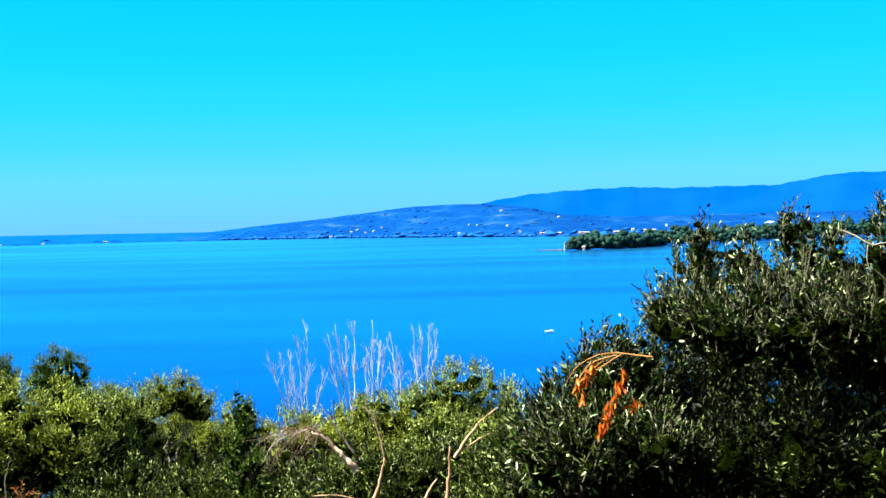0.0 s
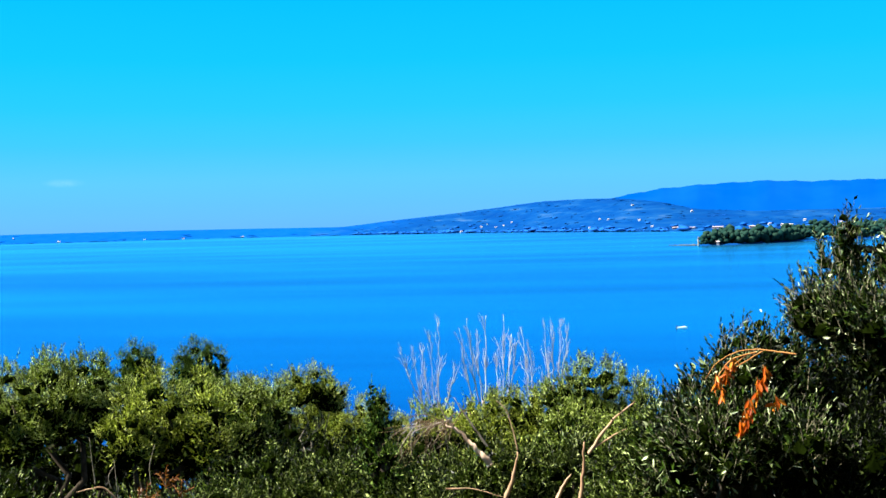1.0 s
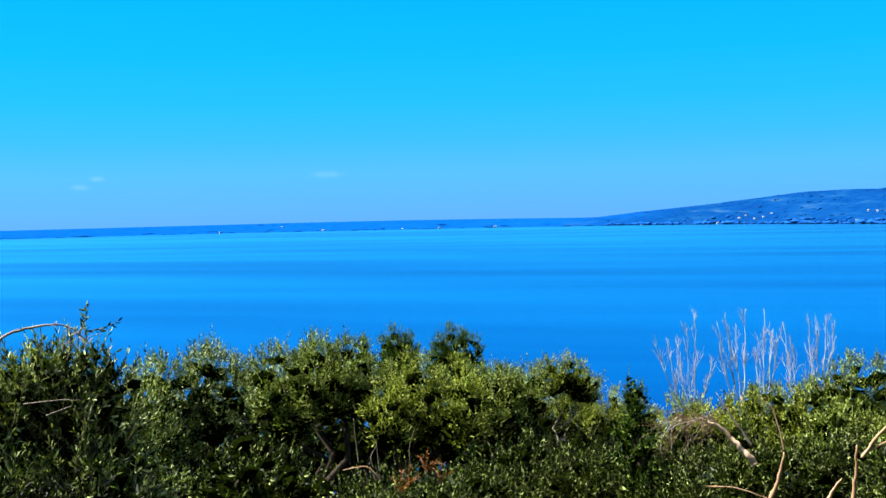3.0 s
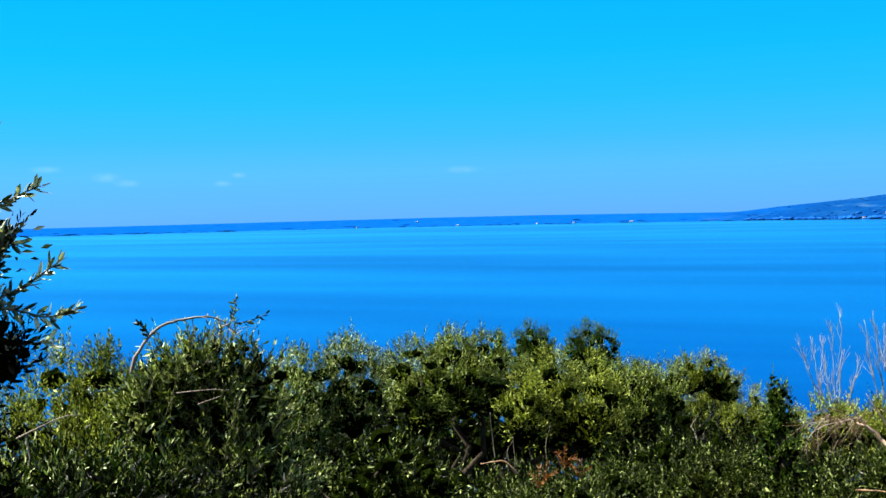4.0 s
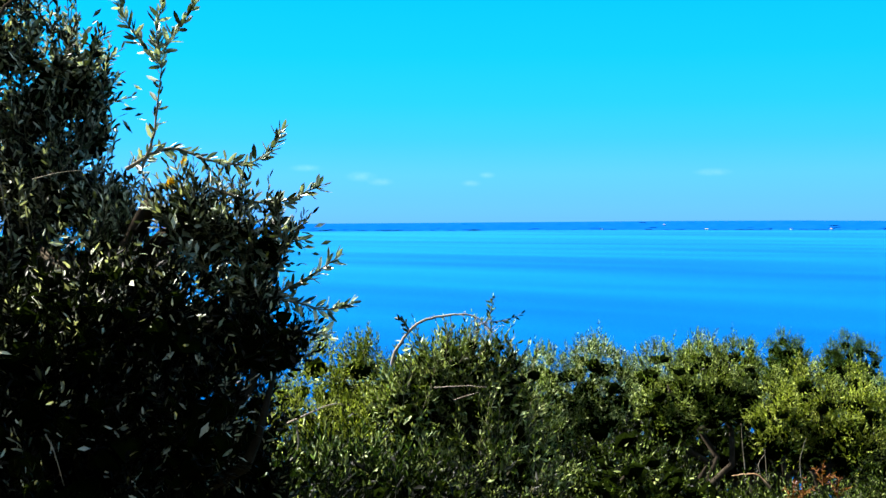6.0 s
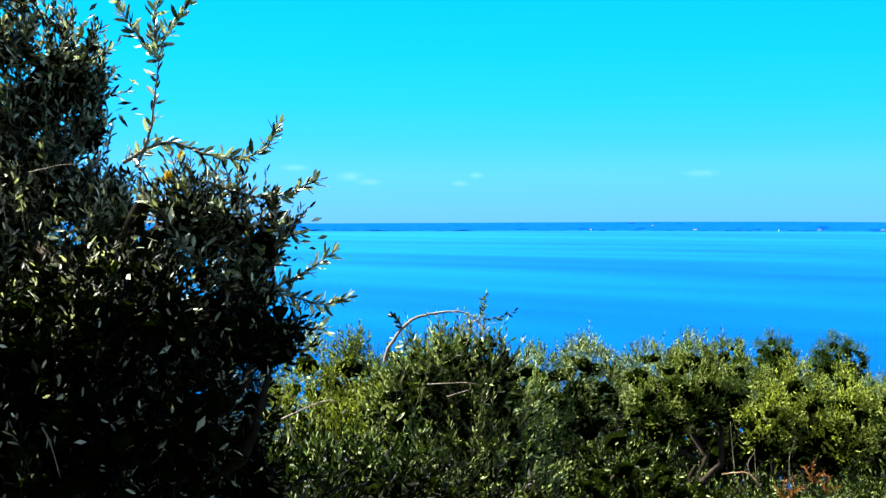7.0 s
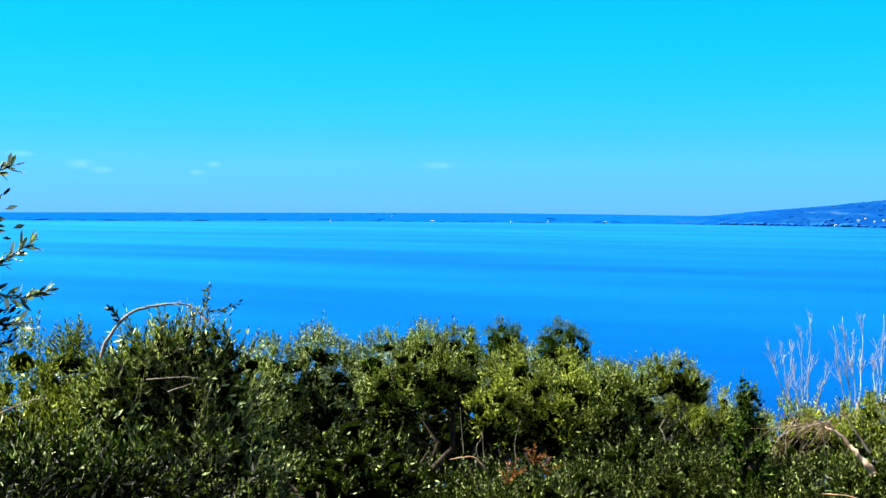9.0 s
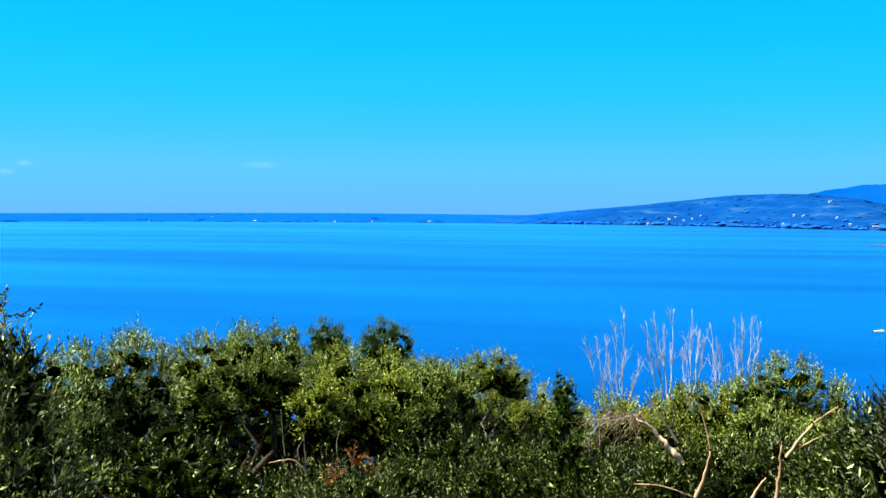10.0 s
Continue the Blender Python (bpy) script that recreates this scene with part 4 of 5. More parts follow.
# the tall olive beside the orange dead branch
NEAR = dict(density=140, shoot=0.16, per=14, leaf=0.044, width=0.22, stems=True, sprays=1.2, clump=0.13, core=80, core_leaf=0.055, oval=True, spread=0.8, heart=0.75, flat=0.6, hold=0.6)
tree("olive_tree", foot_under(-24, 7.6), [
    lobe(-10.8, 6.3, 0.35, 0.10, 0.22), lobe(-12.7, 6.35, -0.45, 0.11, 0.2), lobe(-14.8, 6.3, 0.9, 0.07, 0.2), lobe(-15.6, 6.3, 0.45, 0.12, 0.25), lobe(-16.8, 6.3, 0.05, 0.11, 0.25), lobe(-19.1, 6.4, 1.3, 0.15, 0.4), lobe(-10.7, 6.4, -0.7, 0.22, 0.4), lobe(-12.4, 6.4, -1.1, 0.28, 0.42), lobe(-15.2, 6.5, -0.5, 0.30, 0.5), lobe(-18.4, 6.6, -0.9, 0.4, 0.55),
    lobe(-10.2, 6.2, -2.4, 0.28, 0.24), lobe(-12.4, 6.0, -2.6, 0.36, 0.26), lobe(-15.0, 6.0, -2.2, 0.42, 0.3), lobe(-18.2, 6.1, -1.9, 0.5, 0.3), lobe(-9.4, 6.3, -3.4, 0.2, 0.18), lobe(-12.0, 7.3, -3.8, 0.42, 0.35), lobe(-15.5, 7.4, -3.2, 0.6, 0.4), lobe(-20.0, 7.4, -2.6, 0.7, 0.5)],
    "tall dense olive tree with bright upright shoots, inner shade built as dark lumps", mat=LEAF_FRESH, group=G, trunk=0.14, **{**NEAR, "density": 175, "shoot": 0.14, "leaf": 0.036, "sprays": 3.0, "width": 0.23, "heart": 0.8})
# leaf colour carries the dark below the tall olive, where sun still reaches
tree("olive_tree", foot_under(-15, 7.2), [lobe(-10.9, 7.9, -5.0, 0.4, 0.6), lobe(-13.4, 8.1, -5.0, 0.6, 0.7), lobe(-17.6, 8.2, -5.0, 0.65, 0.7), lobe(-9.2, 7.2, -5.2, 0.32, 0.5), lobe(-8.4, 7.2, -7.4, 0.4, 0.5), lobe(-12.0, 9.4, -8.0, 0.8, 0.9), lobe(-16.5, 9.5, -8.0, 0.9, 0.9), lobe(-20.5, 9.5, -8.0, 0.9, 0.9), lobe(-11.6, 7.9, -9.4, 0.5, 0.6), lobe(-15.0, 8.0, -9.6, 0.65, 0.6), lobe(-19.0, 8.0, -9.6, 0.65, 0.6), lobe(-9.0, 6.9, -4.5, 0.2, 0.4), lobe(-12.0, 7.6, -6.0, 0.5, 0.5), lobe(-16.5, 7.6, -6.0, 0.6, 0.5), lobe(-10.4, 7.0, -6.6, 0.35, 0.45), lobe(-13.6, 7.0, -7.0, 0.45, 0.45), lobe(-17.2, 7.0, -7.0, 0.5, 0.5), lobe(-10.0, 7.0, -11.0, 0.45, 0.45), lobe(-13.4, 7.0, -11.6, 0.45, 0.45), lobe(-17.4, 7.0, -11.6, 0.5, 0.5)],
     "low olive growth with the tall tree's shade put into near-black leaves", mat=LEAF_DARKENED, group=G, **{**NR, "density": 110, "leaf": 0.042, "core": 70, "heart": 0.65})
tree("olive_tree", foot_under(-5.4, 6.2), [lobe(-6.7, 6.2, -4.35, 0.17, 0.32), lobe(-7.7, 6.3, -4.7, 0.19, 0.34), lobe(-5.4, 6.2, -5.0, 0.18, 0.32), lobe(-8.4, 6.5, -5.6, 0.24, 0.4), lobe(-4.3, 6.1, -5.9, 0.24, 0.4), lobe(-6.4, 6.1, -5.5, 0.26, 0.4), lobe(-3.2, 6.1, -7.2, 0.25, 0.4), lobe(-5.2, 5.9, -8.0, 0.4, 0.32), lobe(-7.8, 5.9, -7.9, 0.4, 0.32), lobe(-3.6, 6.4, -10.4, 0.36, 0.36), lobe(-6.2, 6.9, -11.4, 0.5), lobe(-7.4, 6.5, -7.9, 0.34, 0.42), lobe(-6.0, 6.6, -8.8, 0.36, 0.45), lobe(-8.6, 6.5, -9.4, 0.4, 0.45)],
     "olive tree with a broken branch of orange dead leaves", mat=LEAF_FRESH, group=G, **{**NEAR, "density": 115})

# near-black growth added in front, in place of shade under the tall olive
tree("filler_shrub", foot_under(-14, 6.0), [lobe(-9.8, 6.0, -9.0, 0.28, 0.35), lobe(-12.0, 5.9, -8.0, 0.34), lobe(-15.0, 5.9, -7.4, 0.4), lobe(-11.0, 5.9, -11.5, 0.35), lobe(-14.5, 5.9, -11.5, 0.4), lobe(-18.4, 6.0, -7.4, 0.42), lobe(-18.2, 6.0, -11.5, 0.42), lobe(-8.2, 5.9, -12.6, 0.28)],
     "added near-black growth standing in for shade below the olives", "shrub", LEAF_DARKENED, group="shaded undergrowth", **{**NR, "density": 110, "leaf": 0.036, "heart": 0.5})

STAND = Vector((-0.151, -0.056, -0.016))
# the bush under the arched dead branch, and what stands round it
tree("olive_tree", foot_under(37.4, 5.6), [lobe(40.4, 5.5, -5.9, 0.24, 0.35), lobe(36.6, 5.6, -4.5, 0.17, 0.3), lobe(38.5, 5.55, -4.75, 0.2, 0.3), lobe(39.5, 5.55, -5.15, 0.2, 0.3), lobe(37.4, 5.5, -4.75, 0.18, 0.3), lobe(37.9, 5.6, -4.8, 0.26, 0.35), lobe(35.6, 5.6, -5.6, 0.2, 0.3), lobe(37.0, 5.5, -7.0, 0.36, 0.4), lobe(35.2, 5.5, -8.4, 0.25, 0.35), lobe(38.8, 5.4, -9.4, 0.42), lobe(36.0, 5.3, -10.4, 0.4)],
     "olive bush with bright narrow leaves under an arched dead branch", mat=LEAF_SILVER, group=G, **{**NEAR, "leaf": 0.040})
tree("olive_tree", foot_under(43.5, 8.2), [lobe(39.4, 7.9, -6.6, 0.5, 0.6), lobe(37.0, 7.9, -6.2, 0.5, 0.6), lobe(41.4, 8, -5.5, 0.4, 0.6), lobe(43.0, 8, -5.1, 0.4, 0.6), lobe(45.4, 8.2, -5.6, 0.5, 0.7), lobe(42.5, 7.4, -7.0, 0.6, 0.6), lobe(46.5, 7.4, -7.6, 0.6, 0.6)], "yellow-green olive tree lit from above", mat=LEAF_YELLOW, group=G, **NR)
tree("olive_tree", foot_under(44.5, 4.9), [lobe(43.5, 4.9, -8.9, 0.32, 0.4), lobe(46.5, 4.7, -9.4, 0.35, 0.4), lobe(41.5, 4.8, -10.6, 0.35, 0.4), lobe(49.5, 4.5, -10.5, 0.36), lobe(45, 4.4, -12.8, 0.36)],
     "low olive growth with dead twigs, half in shade", mat=LEAF_FRESH, group=G, **{**NEAR, "sprays": 1.0, "stems": False, "heart": 0.9})
# dark growth added to blacken the shaded foot of the arch bush
tree("filler_shrub", foot_under(40, 4.9), [lobe(45.2, 4.2, -12.0, 0.3), lobe(42.6, 4.5, -11.0, 0.3), lobe(40.2, 4.7, -10.4, 0.3, 0.35), lobe(37.6, 4.9, -10.8, 0.3), lobe(35.2, 5.0, -11.8, 0.3), lobe(47.6, 4.0, -13.0, 0.3)],
     "added near-black growth standing in for shade below the olives", "shrub", LEAF_DARKENED, group="shaded undergrowth", **{**NR, "density": 110, "leaf": 0.034})
tree("olive_shrub", foot_under(33.6, 7.0), [lobe(35.9, 7.0, -8.9, 0.32, 0.42), lobe(34.7, 7.1, -10.2, 0.28, 0.4), lobe(35.5, 6.6, -11.6, 0.34)], SI, "shrub", LEAF_SILVER, **NR)
UPPER_LOBES = [
    lobe(57.5, 3.55, 10.5, 0.19, 0.25), lobe(59.6, 3.6, 12.2, 0.16, 0.22), lobe(58.2, 3.55, 6.6, 0.17, 0.23), lobe(61.5, 3.7, 7.5, 0.27, 0.34), lobe(55.3, 3.35, 2.2, 0.17, 0.21),
    lobe(59.5, 3.5, 2.4, 0.26, 0.33), lobe(51.4, 3.05, 3.1, 0.11, 0.13), lobe(49.4, 3.05, 2.7, 0.11, 0.13), lobe(47.4, 3.05, 1.7, 0.10, 0.13), lobe(50.4, 3.05, 2.4, 0.11, 0.14),
    lobe(48.2, 3.05, 0.6, 0.10, 0.15), lobe(54.6, 3.35, 2.9, 0.12, 0.16), lobe(53.6, 3.3, 0.8, 0.16, 0.2), lobe(56.6, 3.45, 4.6, 0.15, 0.18), lobe(55.9, 3.5, 9.4, 0.11, 0.15),
    lobe(55.5, 3.5, 7.0, 0.1, 0.14), lobe(51.0, 3.4, 0.6, 0.22, 0.3),
]
LOWER_LOBES = [
    lobe(55.2, 3.05, 0.2, 0.2, 0.26), lobe(57.5, 3.1, -0.4, 0.2, 0.26),
    lobe(52.5, 3.05, -0.4, 0.18, 0.24), lobe(57.0, 3.05, -2.0, 0.26, 0.3), lobe(47.6, 3.0, -2.2, 0.13, 0.17), lobe(50.8, 3.0, -4.8, 0.2, 0.24), lobe(46.6, 3.0, -4.0, 0.08, 0.1),
    lobe(56.5, 3.0, -7.0, 0.27, 0.3), lobe(52.6, 3.0, -9.4, 0.18, 0.24), lobe(59, 2.9, -12.0, 0.3, 0.3), lobe(64, 3.7, -2, 0.4, 0.7), lobe(60, 3.3, -5.5, 0.3, 0.35),
    lobe(55.5, 3.1, -11.0, 0.28, 0.3), lobe(61.5, 3.0, -9.0, 0.32, 0.35), lobe(54.0, 3.15, -3.0, 0.22, 0.26), lobe(49.6, 3.3, -2.0, 0.18, 0.22), lobe(49.2, 3.3, -5.6, 0.2, 0.24),
    lobe(51.6, 3.3, -6.6, 0.22, 0.26), lobe(48.6, 3.3, -8.6, 0.2, 0.24), lobe(48.4, 3.35, -0.4, 0.15, 0.2), lobe(52.6, 3.45, -1.5, 0.24, 0.3),
]
# growth added mostly out of view to keep sun off the near olive's lower part
SUN_BLOCK_LOBES = [
    lobe(66.5, 3.5, 6, 0.36, 0.36), lobe(64.5, 3.4, 4.5, 0.34, 0.34), lobe(62.8, 3.25, 1.5, 0.28, 0.34), lobe(67.5, 3.3, 2, 0.4, 0.4), lobe(63.5, 3.1, -5, 0.3, 0.35),
    lobe(66, 4.1, 5, 0.5, 0.5), lobe(62.5, 4.0, -1, 0.5, 0.5), lobe(58.5, 3.75, -4, 0.4, 0.45), lobe(54.5, 3.65, -6, 0.36, 0.4), lobe(64, 4.0, -8, 0.5, 0.5), lobe(59, 3.7, -11, 0.45, 0.4), lobe(70, 4.2, 3, 0.5, 0.5), lobe(70, 3.6, -6, 0.45, 0.5),
]
LEFT_TREE = tree("olive_tree", foot_under(62, 3.9), UPPER_LOBES,
    "near olive tree with pale leafy branches against the sky", mat=LEAF_NEAR, group=G, trunk=0.11, density=235, shoot=0.11, per=14, leaf=0.034, width=0.28, stems=True, sprays=6.0, clump=0.075, core=120, core_leaf=0.045, oval=True, spread=0.95, heart=0.5, flat=0.6, hold=0.35)
# lower growth of the near olive as its own plant, shade painted by colour
tree("shrub", foot_under(56, 3.5), LOWER_LOBES, "lower half of the near olive, its shade put into almost black leaves", "shrub", LEAF_SHADE, group="dark shrubs", trunk=0.05, density=170, shoot=0.11, per=13, leaf=0.031, width=0.28, stems=False, sprays=2.0, clump=0.085, core=90, core_leaf=0.036, oval=True, spread=0.95, heart=0.8, flat=0.6, hold=0.5)
tree("shrub", foot_under(67, 4.3), SUN_BLOCK_LOBES, "added dark growth, mostly out of view, blocking sun from the near olive", "shrub", LEAF_DARKENED, group="dark shrubs", trunk=0.1, density=45, shoot=0.15, per=10, leaf=0.055, width=0.32, clump=0.17, core=40, core_leaf=0.09, heart=1.2)


# unseen olives added behind the camera to block sky light and deepen the shade
for az, d, top in ((142, 5.2, 3.0), (163, 4.4, 3.4), (186, 4.8, 3.6), (208, 4.3, 3.4), (231, 4.8, 3.5), (254, 5.0, 3.2), (276, 5.6, 2.8)):
    at = direction(az) * d
    up = lambda dx, dy, z, r: (Vector((at.x + dx, at.y + dy, EYE + z - r)), r, r)
    tree("olive_tree", (at.x, at.y), [up(0, 0, top, 1.1), up(0.9, 0.3, top - 0.9, 1.1), up(-0.9, -0.2, top - 0.8, 1.1), up(0.1, 0.7, top - 1.9, 1.1), up(-0.5, -0.8, top - 1.7, 1.0)], "unseen olive tree added behind the camera to block sky light", mat=LEAF_OLIVE, group=G, trunk=0.16, density=13, shoot=0.26, per=7, leaf=0.15, width=0.36, clump=0.3, core=16, core_leaf=0.22)


def branch(parent, name, points, r, mat, leaf_mat=None, leaf=0.05, width=0.26, gap=0.012, spread=0.75, seed=1, label=""):
    """A bent branch through given points, with pairs of leaves along it."""
    rng = np.random.default_rng(seed)
    p = np.array([tuple(q) for q in points])
    s = np.linspace(0, len(p) - 1, (len(p) - 1) * 5 + 1)
    fine = np.stack([np.interp(s, np.arange(len(p)), p[:, k]) for k in range(3)], 1)
    for _ in range(3):
        fine[1:-1] = (fine[:-2] + 2 * fine[1:-1] + fine[2:]) / 4
    fine[1:-1] += rng.normal(0, r * (0.12 if leaf_mat else 0.16), fine[1:-1].shape)
    v, f = tube_arrays(fine, np.linspace(r, r * 0.3, len(fine)) * rng.uniform(0.88, 1.14, len(fine)), 6)
    ob = part(name, mesh_from(name, v, f, mat, True), parent, label)
    if leaf_mat:
        seg = np.diff(fine, axis=0)
        ln = np.linalg.norm(seg, axis=1)
        base, way, per = fine[:-1], unit(seg), max(2, int(round(ln.mean() / gap)))
        lv, lf = leaves_on(rng, base, way, ln, per, leaf, width, spread, 0.0, None, True)
        part("leaves", mesh_from("leaves", lv, lf, leaf_mat), parent)
    return ob


def near_branches():
    d = 3.05
    b = lambda rows, r, seed, gap=0.012: branch(LEFT_TREE, "branch", [place(a, d, e) for a, e in rows], r, PALE_WOOD, LEAF_SHOOT, 0.039, 0.30, gap * 0.42, 0.9, seed=seed)
    b([(53.4, 2.6), (52.7, 4.2), (52.5, 6.0), (52.3, 7.6)], 0.0045, 21, 0.022)
    b([(52.3, 7.6), (52.6, 9.2), (52.0, 11.6)], 0.003, 22, 0.0065)
    b([(52.4, 7.8), (53.8, 9.4), (54.6, 11.4)], 0.003, 23, 0.008)
    b([(52.4, 8.2), (51.4, 9.6), (50.6, 11.0)], 0.003, 24, 0.008)
    b([(54.0, 2.8), (52.0, 4.0), (50.0, 3.2), (48.4, 3.0), (47.2, 3.6), (46.6, 4.8)], 0.005, 25, 0.010)
    b([(50.2, 2.0), (48.0, 1.2), (46.4, 1.3), (44.7, 2.1)], 0.0045, 26, 0.009)
    b([(48.4, -1.2), (47.0, -0.4), (45.6, -0.6)], 0.003, 27, 0.009)
    b([(48.0, -3.6), (46.4, -3.0), (45.0, -2.2), (43.9, -1.4)], 0.004, 28, 0.010)
    b([(47.6, -3.4), (46.0, -3.6), (44.6, -4.1), (43.2, -3.7)], 0.004, 29, 0.007)
    b([(47.6, -4.6), (46.0, -5.2), (44.4, -5.2)], 0.004, 30, 0.008)

    # a thick dark branch that bends over at the top, and thin bare twigs
    branch(LEFT_TREE, "branch", [place(60.8, 3.2, 6.6), place(60.1, 3.2, 8.6), place(59.3, 3.2, 10.2), place(58.6, 3.2, 10.6), place(58.0, 3.2, 10.2), place(57.3, 3.2, 9.0)], 0.0065, BARK, seed=37)
    branch(LEFT_TREE, "twig", [place(59.2, 3.2, 10.2), place(57.6, 3.2, 9.7), place(56.9, 3.2, 9.0)], 0.0028, BARK, seed=38)
    branch(LEFT_TREE, "twig", [place(59.7, 2.95, 2.8), place(59.4, 2.95, 1.2), place(59.1, 2.95, -0.6)], 0.0022, PALE_WOOD, seed=39)
    branch(LEFT_TREE, "twig", [place(58.2, 2.95, 2.3), place(56.8, 2.95, 2.7), place(55.4, 2.95, 2.75)], 0.0018, PALE_WOOD, seed=40)
    for a, e, seed in ((51.4, 3.0, 33), (52.0, 2.0, 34)):
        p = place(a, d - 0.12, e)
        branch(LEFT_TREE, "sprig", [p, p + Vector((0.006, 0, 0.014))], 0.0012, TWIG, LEAF_AUTUMN, 0.017, 0.4, 0.004, seed=seed)

    branch(LEFT_TREE, "twig", [place(57.7, 2.75, -9.5), place(57.3, 2.75, -10.3), place(56.9, 2.75, -11.9)], 0.0022, PALE_WOOD, seed=36)


near_branches()


def arch():
    """A dead branch that bends over the bush in an arch, with thin dry side twigs."""
    d = 5.45
    at = place(41.2, d, -8)
    ob = group_of("dead_branch", at, "pale grey dead branch arched over the olive bush", "branch")
    branch(ob, "stem", [place(41.5, d, -6.9), place(41.3, d, -6.1), place(40.3, d, -4.8), place(39.0, d, -4.5), place(38.0, d, -4.38), place(37.2, d, -4.6), place(36.5, d, -5.3)], 0.0085, BARE_WOOD, seed=41)
    rng = np.random.default_rng(42)
    for a, e in ((40.2, -4.95), (39.4, -4.65), (38.6, -4.5), (37.9, -4.45), (37.4, -4.6), (36.9, -4.95), (38.2, -4.45), (37.0, -4.9)):
        p = place(a, d, e)
        q = p + Vector((rng.normal(0, 0.05), rng.normal(0, 0.05), rng.uniform(-0.16, 0.02)))
        branch(ob, "twig", [p, (p + q) / 2 + Vector((0.01, 0, 0.012)), q], 0.0022, BARE_WOOD, seed=int(a * 10))
    for k in range(16):
        p = place(rng.uniform(36.2, 37.5), d + rng.normal(0, 0.05), rng.uniform(-5.3, -4.5))
        q = p + Vector((rng.normal(0, 0.05), rng.normal(0, 0.05), rng.uniform(-0.10, 0.05)))
        branch(ob, "twig", [p, (p + q) / 2 + Vector((rng.normal(0, 0.012), 0, 0.012)), q], 0.0024, PALE_WOOD if k % 3 else BARE_WOOD, seed=430 + k)
    branch(ob, "sprig", [place(36.9, d, -4.9), place(36.6, d, -4.3), place(36.5, d, -3.5)], 0.003, TWIG, LEAF_SILVER, 0.032, 0.34, 0.0055, seed=55)
    branch(ob, "sprig", [place(36.6, d, -4.8), place(35.9, d, -4.75), place(35.1, d, -4.4)], 0.003, TWIG, LEAF_DARKENED, 0.036, 0.34, 0.011, seed=56)
    branch(ob, "sprig", [place(40.6, d, -5.3), place(40.9, d, -4.8), place(41.1, d, -4.6)], 0.003, TWIG, LEAF_DARKENED, 0.036, 0.36, 0.012, seed=57)
    for k, rows in enumerate(([(39.4, -8.0), (37.6, -7.9), (36.8, -8.0)], [(38.4, -8.6), (37.2, -8.2)], [(46.6, -9.6), (44.5, -8.7), (43.8, -8.75)], [(46.2, -9.4), (46.0, -10.8), (46.6, -11.6)])):
        branch(ob, "twig", [place(a, 4.6 if a > 43 else 5.1, e) for a, e in rows], 0.0035, BARE_WOOD, seed=60 + k)


arch()


STAND = Vector((-0.067, 0.034, -0.008))


def bare_poplars():
    """Leafless white stems that stand up against the water, forking into fine upright twigs."""
    d = 24.0
    rng = np.random.default_rng(77)
    # where each tree forks, and where its branches end: bearing and elevation
    fans = (((8.5, -9.2), ((10.3, -6.3), (9.75, -6.0), (9.3, -5.9), (8.8, -5.5), (8.35, -4.95), (7.6, -7.2))),
            ((6.25, -8.7), ((7.35, -5.2), (6.95, -4.75), (6.5, -5.6), (6.0, -4.6))),
            ((5.3, -8.6), ((5.15, -4.6), (4.8, -5.6), (4.45, -5.5), (5.6, -6.4))),
            ((3.7, -8.2), ((4.25, -5.5), (3.9, -6.4), (3.1, -7.3))),
            ((2.75, -8.1), ((3.15, -5.1), (2.75, -5.2), (2.35, -4.9), (1.95, -5.1))))

    def fork_off(p, way, length, r, level):
        """A twig with its own side twigs, as tubes."""
        q = p + way * length
        line = bend(rng, p, q, 6, 0.035)
        pieces = [tube_arrays(line, np.linspace(r, r * 0.5, 6), 5)]
        if level:
            for _ in range(4):
                k = int(rng.integers(1, 5))
                turn = unit(way + rng.normal(0, 0.30, 3) + np.array([0, 0, 0.25]))
                pieces += fork_off(line[k], turn, length * rng.uniform(0.35, 0.6), r * 0.65, level - 1)
        return pieces

    for (a0, e0), tips in fans:
        fork = np.array(tuple(place(a0, d, e0)))
        foot = Vector((fork[0], fork[1], ground_z(fork[0], fork[1])))
        ob = group_of("bare_tree", foot, "leafless dead tree with bleached thin upright branches", "bare tree", "bare trees at the water")
        v, f = tube_arrays(bend(rng, foot - Vector((0, 0, 0.1)), fork, 8, 0.02), np.linspace(0.06, 0.035, 8), 8)
        part("trunk", mesh_from("trunk", v, f, BARE_WOOD, True), ob)
        for a1, e1 in tips:
            tip = np.array(tuple(place(a1, d + rng.normal(0, 0.4), e1)))
            s = np.linspace(0, 1, 14)[:, None]
            low = np.array(tuple(foot)) + (fork - np.array(tuple(foot))) * rng.uniform(0.8, 1.0)
            # branches leave the stem sideways and then turn upright
            pts = low + (tip - low) * np.concatenate([s ** 0.62, s ** 0.62, s], 1)
            pts[1:-1] += rng.normal(0, 0.012, (12, 3))
            v, f = tube_arrays(pts, np.linspace(0.016, 0.0035, 14), 6)
            part("branch", mesh_from("branch", v, f, BLEACHED, True), ob)
            for k in range(7):
                i = int(rng.integers(4, 13))
                way = unit(unit(pts[min(i + 1, 13)] - pts[i - 1]) + rng.normal(0, 0.22, 3) + np.array([0, 0, 0.2]))
                reach = rng.uniform(0.3, 0.75) * (1.15 - i / 16)
                part("twig", mesh_from("twig", *join(fork_off(pts[i], way, reach, 0.0052, 1)), BLEACHED), ob)


bare_poplars()


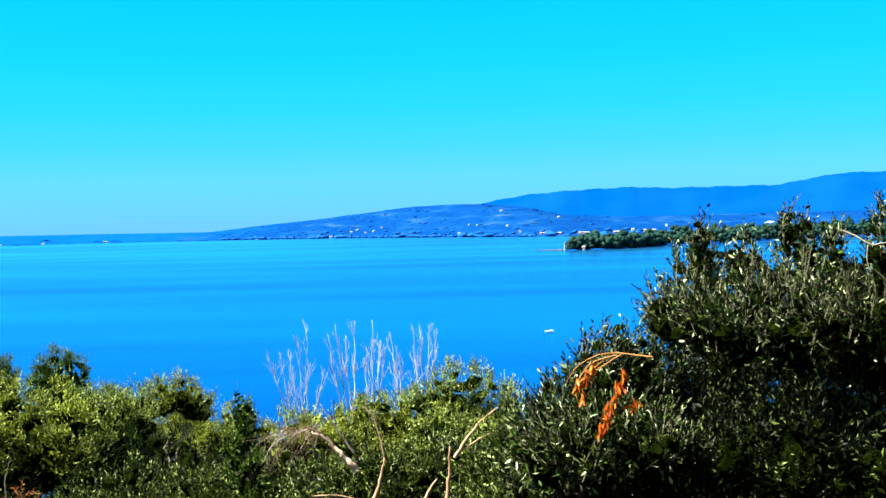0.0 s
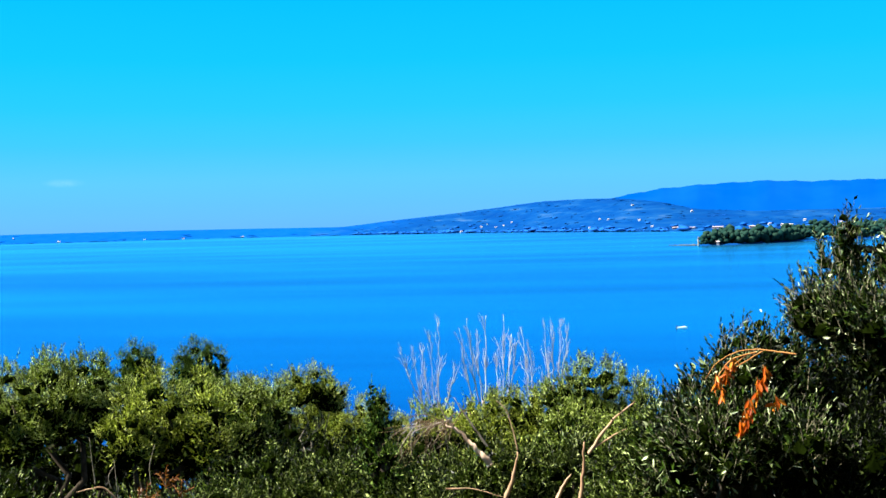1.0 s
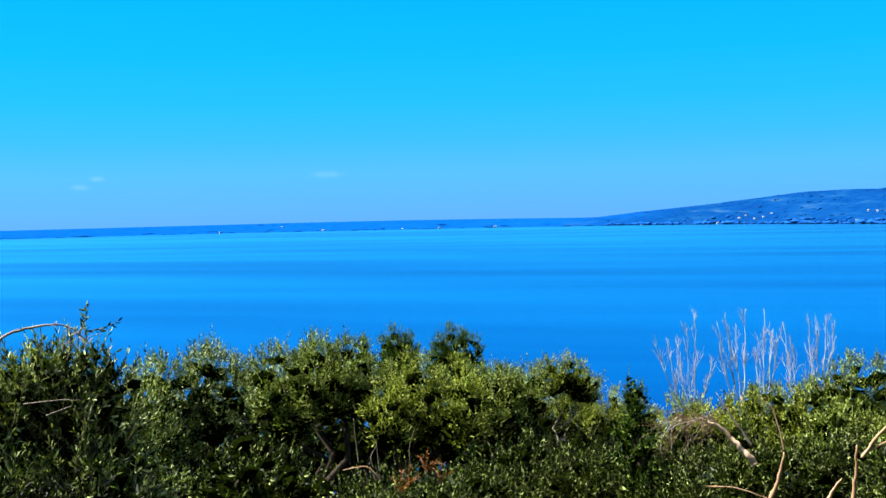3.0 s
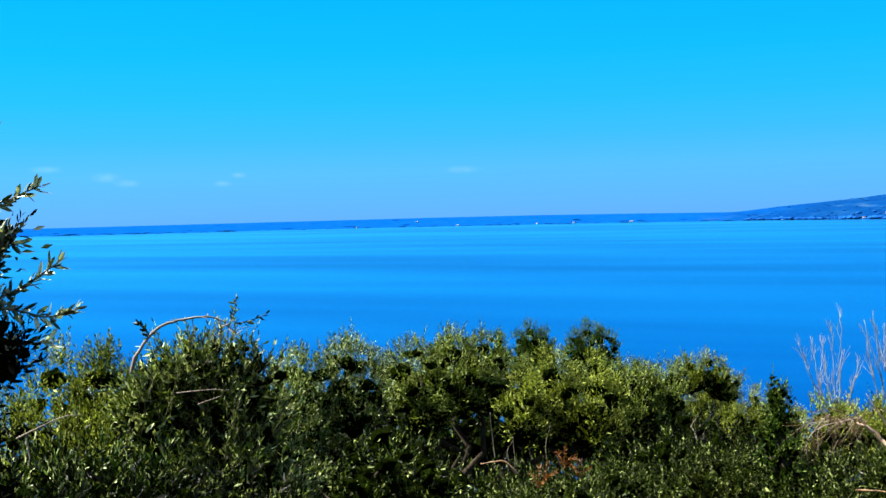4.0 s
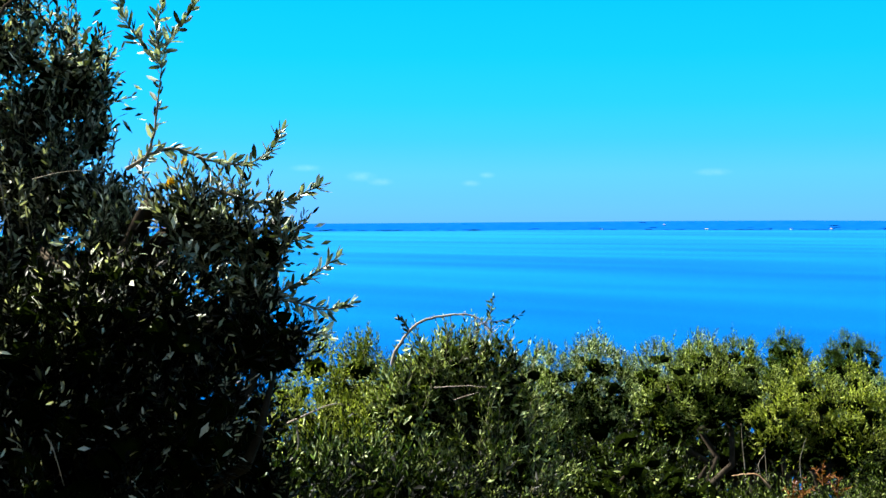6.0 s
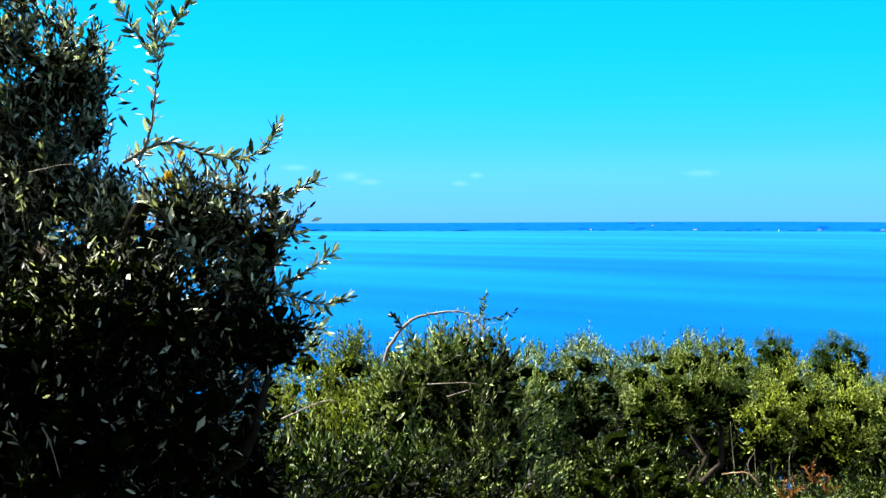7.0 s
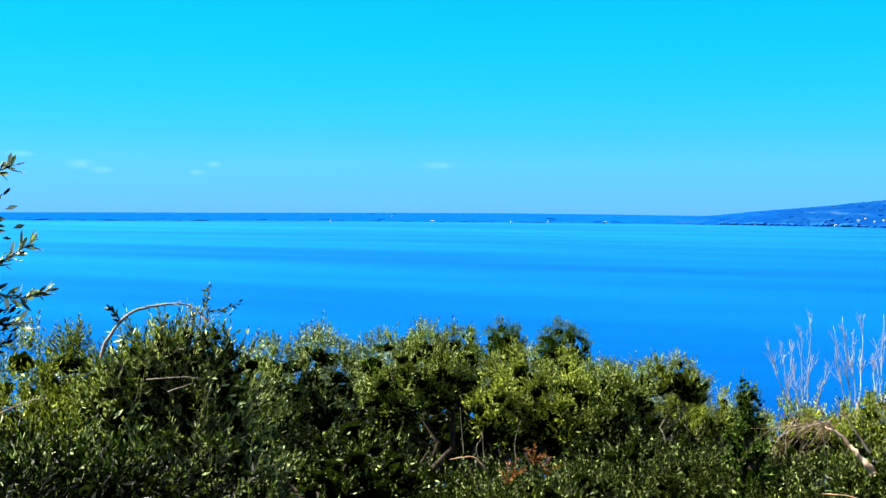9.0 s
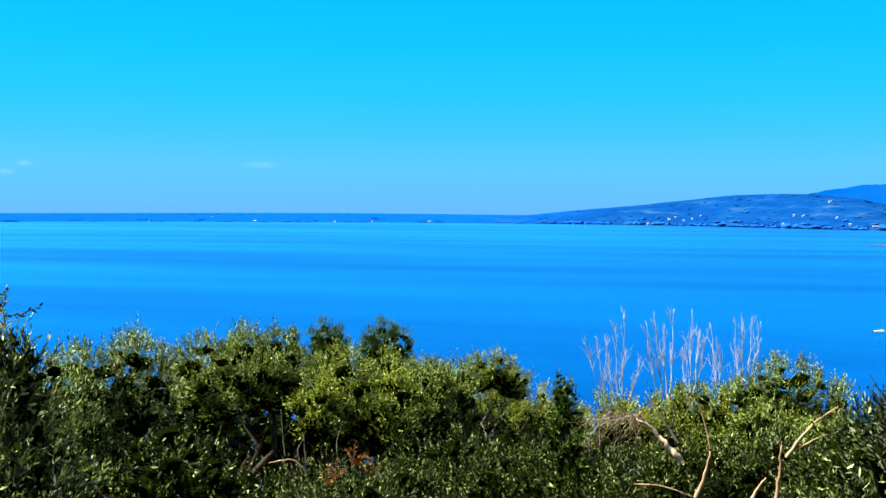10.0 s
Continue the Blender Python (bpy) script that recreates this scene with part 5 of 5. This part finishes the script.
def dead_limbs():
    """Cut and broken limbs in front of the slope's olives."""
    d = 7.5
    def limb(rows, r, mat, label, seed, dist=d, twigs=0):
        pts = [place(a, dist, e) for a, e in rows]
        ob = group_of("dead_limb", pts[0], label, "dead limb", "dead limbs")
        branch(ob, "stem", pts, r, mat, seed=seed)
        rng = np.random.default_rng(seed)
        for k in range(twigs):
            p = pts[-1] + (pts[-2] - pts[-1]) * rng.random() * 0.6
            q = p + Vector((rng.normal(-0.12, 0.16), rng.normal(0, 0.1), rng.uniform(-0.32, 0.10)))
            m = (p + q) / 2 + Vector((rng.normal(0, 0.03), 0, 0.06))
            branch(ob, "twig", [p, m, q], 0.004, DRY_TWIG, seed=seed + k)
    limb([(5.75, -11.95), (6.0, -11.6), (6.7, -10.85), (7.3, -10.2), (7.9, -9.9)], 0.025, SPLIT_WOOD, "broken limb leaning over, with dry hanging twigs", 81, 7.15, twigs=6)
    rng = np.random.default_rng(808)
    brush = group_of("dead_brush", place(8.6, d, -10.0), "tangle of hanging brown dry twigs on the broken limb", "twigs")
    for k in range(74):
        a0, e0 = rng.uniform(7.6, 9.4), rng.uniform(-10.0, -9.6)
        a1, e1 = a0 + rng.normal(0.65, 0.85), e0 - rng.uniform(-0.1, 2.3)
        dd = d + rng.normal(0.3, 0.1)
        p, q = place(a0, dd, e0), place(a1, dd, e1)
        m = (p + q) / 2 + Vector((rng.normal(-0.02, 0.05), rng.normal(0, 0.03), rng.uniform(-0.03, 0.07)))
        branch(brush, "twig", [p, m, q], rng.uniform(0.0018, 0.003), DRY_TWIG if k % 4 else BARE_WOOD, seed=820 + k)
    limb([(7.6, -10.0), (8.1, -9.3), (8.4, -8.5)], 0.008, BARE_WOOD, "upright bleached side limb of the leaning trunk", 82)
    limb([(5.9, -11.0), (7.0, -9.4), (7.5, -8.6)], 0.009, BARE_WOOD, "thin bleached limb of the leaning trunk", 83)
    limb([(5.05, -13.5), (4.6, -12.4), (4.4, -11.3)], 0.016, DRY_WOOD, "short cut stump of an olive stem", 84)
    limb([(4.4, -11.2), (4.6, -10.2), (4.9, -9.2), (5.4, -8.8)], 0.006, DRY_WOOD, "thin dry shoot above the stump", 85)
    limb([(1.35, -13.8), (1.2, -12.2), (1.12, -10.85)], 0.017, DRY_WOOD, "sawn upright olive stump, orange brown", 86)
    limb([(0.9, -11.4), (0.2, -10.4), (-0.5, -9.6), (-1.4, -8.95)], 0.012, DRY_WOOD, "forked dry limb beside the sawn stump", 87)
    limb([(0.9, -11.3), (-0.4, -10.5), (-1.0, -10.2)], 0.008, DRY_WOOD, "side fork of the dry limb", 88)
    limb([(2.5, -13.6), (2.2, -12.9), (1.8, -12.4)], 0.015, DRY_WOOD, "short broken limb low in the growth", 89)
    limb([(8.0, -13.0), (6.6, -13.0), (5.0, -13.5)], 0.007, DRY_WOOD, "dry limb lying low", 90)
    for k, (az, dist, e0, e1) in enumerate(((23.9, 12.2, -13.2, -10.8), (22.4, 12.4, -12.2, -10.2), (25.0, 12.6, -11.8, -9.6), (24.3, 12.3, -12.0, -11.0))):
        limb([(az, e0), (az + 0.12, (e0 + e1) / 2), (az + 0.2 * (-1) ** k, e1)], 0.0055, PALE_WOOD, "thin pale stem among the leaves", 91 + k, dist)
    limb([(24.0, -12.6), (24.6, -11.9), (25.8, -12.1)], 0.012, DRY_WOOD, "short bent dead limb with a broken end", 96, 9.0)


dead_limbs()


STAND = Vector((0, 0, 0))


def rust_branch():
    """The broken branch whose dead leaves hang in orange bunches."""
    d = 5.75
    ob = group_of("dead_branch", place(-7.9, d, -6.6), "broken olive branch with hanging orange dead leaves", "branch")
    branch(ob, "stem", [place(-8.4, d, -6.7), place(-7.6, d, -6.6), place(-6.6, d, -6.45), place(-5.6, d, -6.6), place(-4.7, d, -7.1), place(-4.2, d, -7.9)], 0.0055, RUST_WOOD, seed=101)
    branch(ob, "twig", [place(-6.6, d, -6.6), place(-5.4, d, -6.9), place(-4.6, d, -8.0), place(-4.7, d, -8.8)], 0.005, RUST_WOOD, seed=104)
    branch(ob, "twig", [place(-6.2, d, -6.7), place(-5.2, d, -7.5), place(-4.9, d, -8.6)], 0.004, RUST_WOOD, seed=105)
    branch(ob, "twig", [place(-7.0, d, -6.5), place(-5.8, d, -7.2), place(-5.0, d, -7.8)], 0.005, RUST_WOOD, seed=102)
    for k, (a, e, l) in enumerate(((-5.4, -6.8, 0.6), (-5.1, -7.2, 0.7), (-6.9, -7.2, 0.9), (-6.6, -7.8, 0.9), (-6.2, -8.8, 0.8), (-6.0, -9.3, 0.9), (-4.7, -7.6, 0.6), (-4.9, -8.2, 0.6), (-7.4, -8.6, 0.5), (-5.8, -9.8, 0.6))):
        p = place(a, d - 0.12, e)
        branch(ob, "twig", [p, p + Vector((0.01, 0, -0.05 * l)), p + Vector((0.0, 0.01, -0.11 * l))], 0.004, RUST_WOOD, LEAF_RUST, 0.05, 0.32, 0.0032, 0.45, seed=110 + k)
    for k, (az, dist, e) in enumerate(((22.9, 8.6, -12.9), (22.0, 8.6, -12.2), (21.3, 8.6, -12.8), (23.3, 8.6, -13.2))):
        p = place(az, dist, e)
        o2 = group_of("dead_sprig", p, "dry orange sprig in the shrubs", "sprig", "orange sprigs")
        for j, (dx, dz) in enumerate(((-0.07, 0.10), (0.0, 0.14), (0.08, 0.08))):
            branch(o2, "twig", [p, p + Vector((dx * 0.4, 0, dz * 0.6)), p + Vector((dx, 0.02, dz))], 0.003, RUST_WOOD, LEAF_WITHERED, 0.034, 0.36, 0.006, 0.9, seed=130 + 7 * k + j)
    # bare bent twig in the top of the tall olive
    tw = group_of("dead_twig", place(-17.4, 6.0, -1.0), "bare pale bent twig in the olive's top", "twig")
    branch(tw, "stem", [place(-17.2, 6.0, -0.75), place(-17.9, 6.0, -1.05), place(-18.5, 6.0, -1.5), place(-19.2, 6.0, -1.35), place(-20.0, 6.0, -1.6)], 0.006, PALE_WOOD, seed=171)
    branch(tw, "side_twig", [place(-18.4, 6.0, -1.45), place(-18.3, 6.0, -2.2), place(-18.6, 6.0, -3.0)], 0.004, PALE_WOOD, seed=172)


rust_branch()
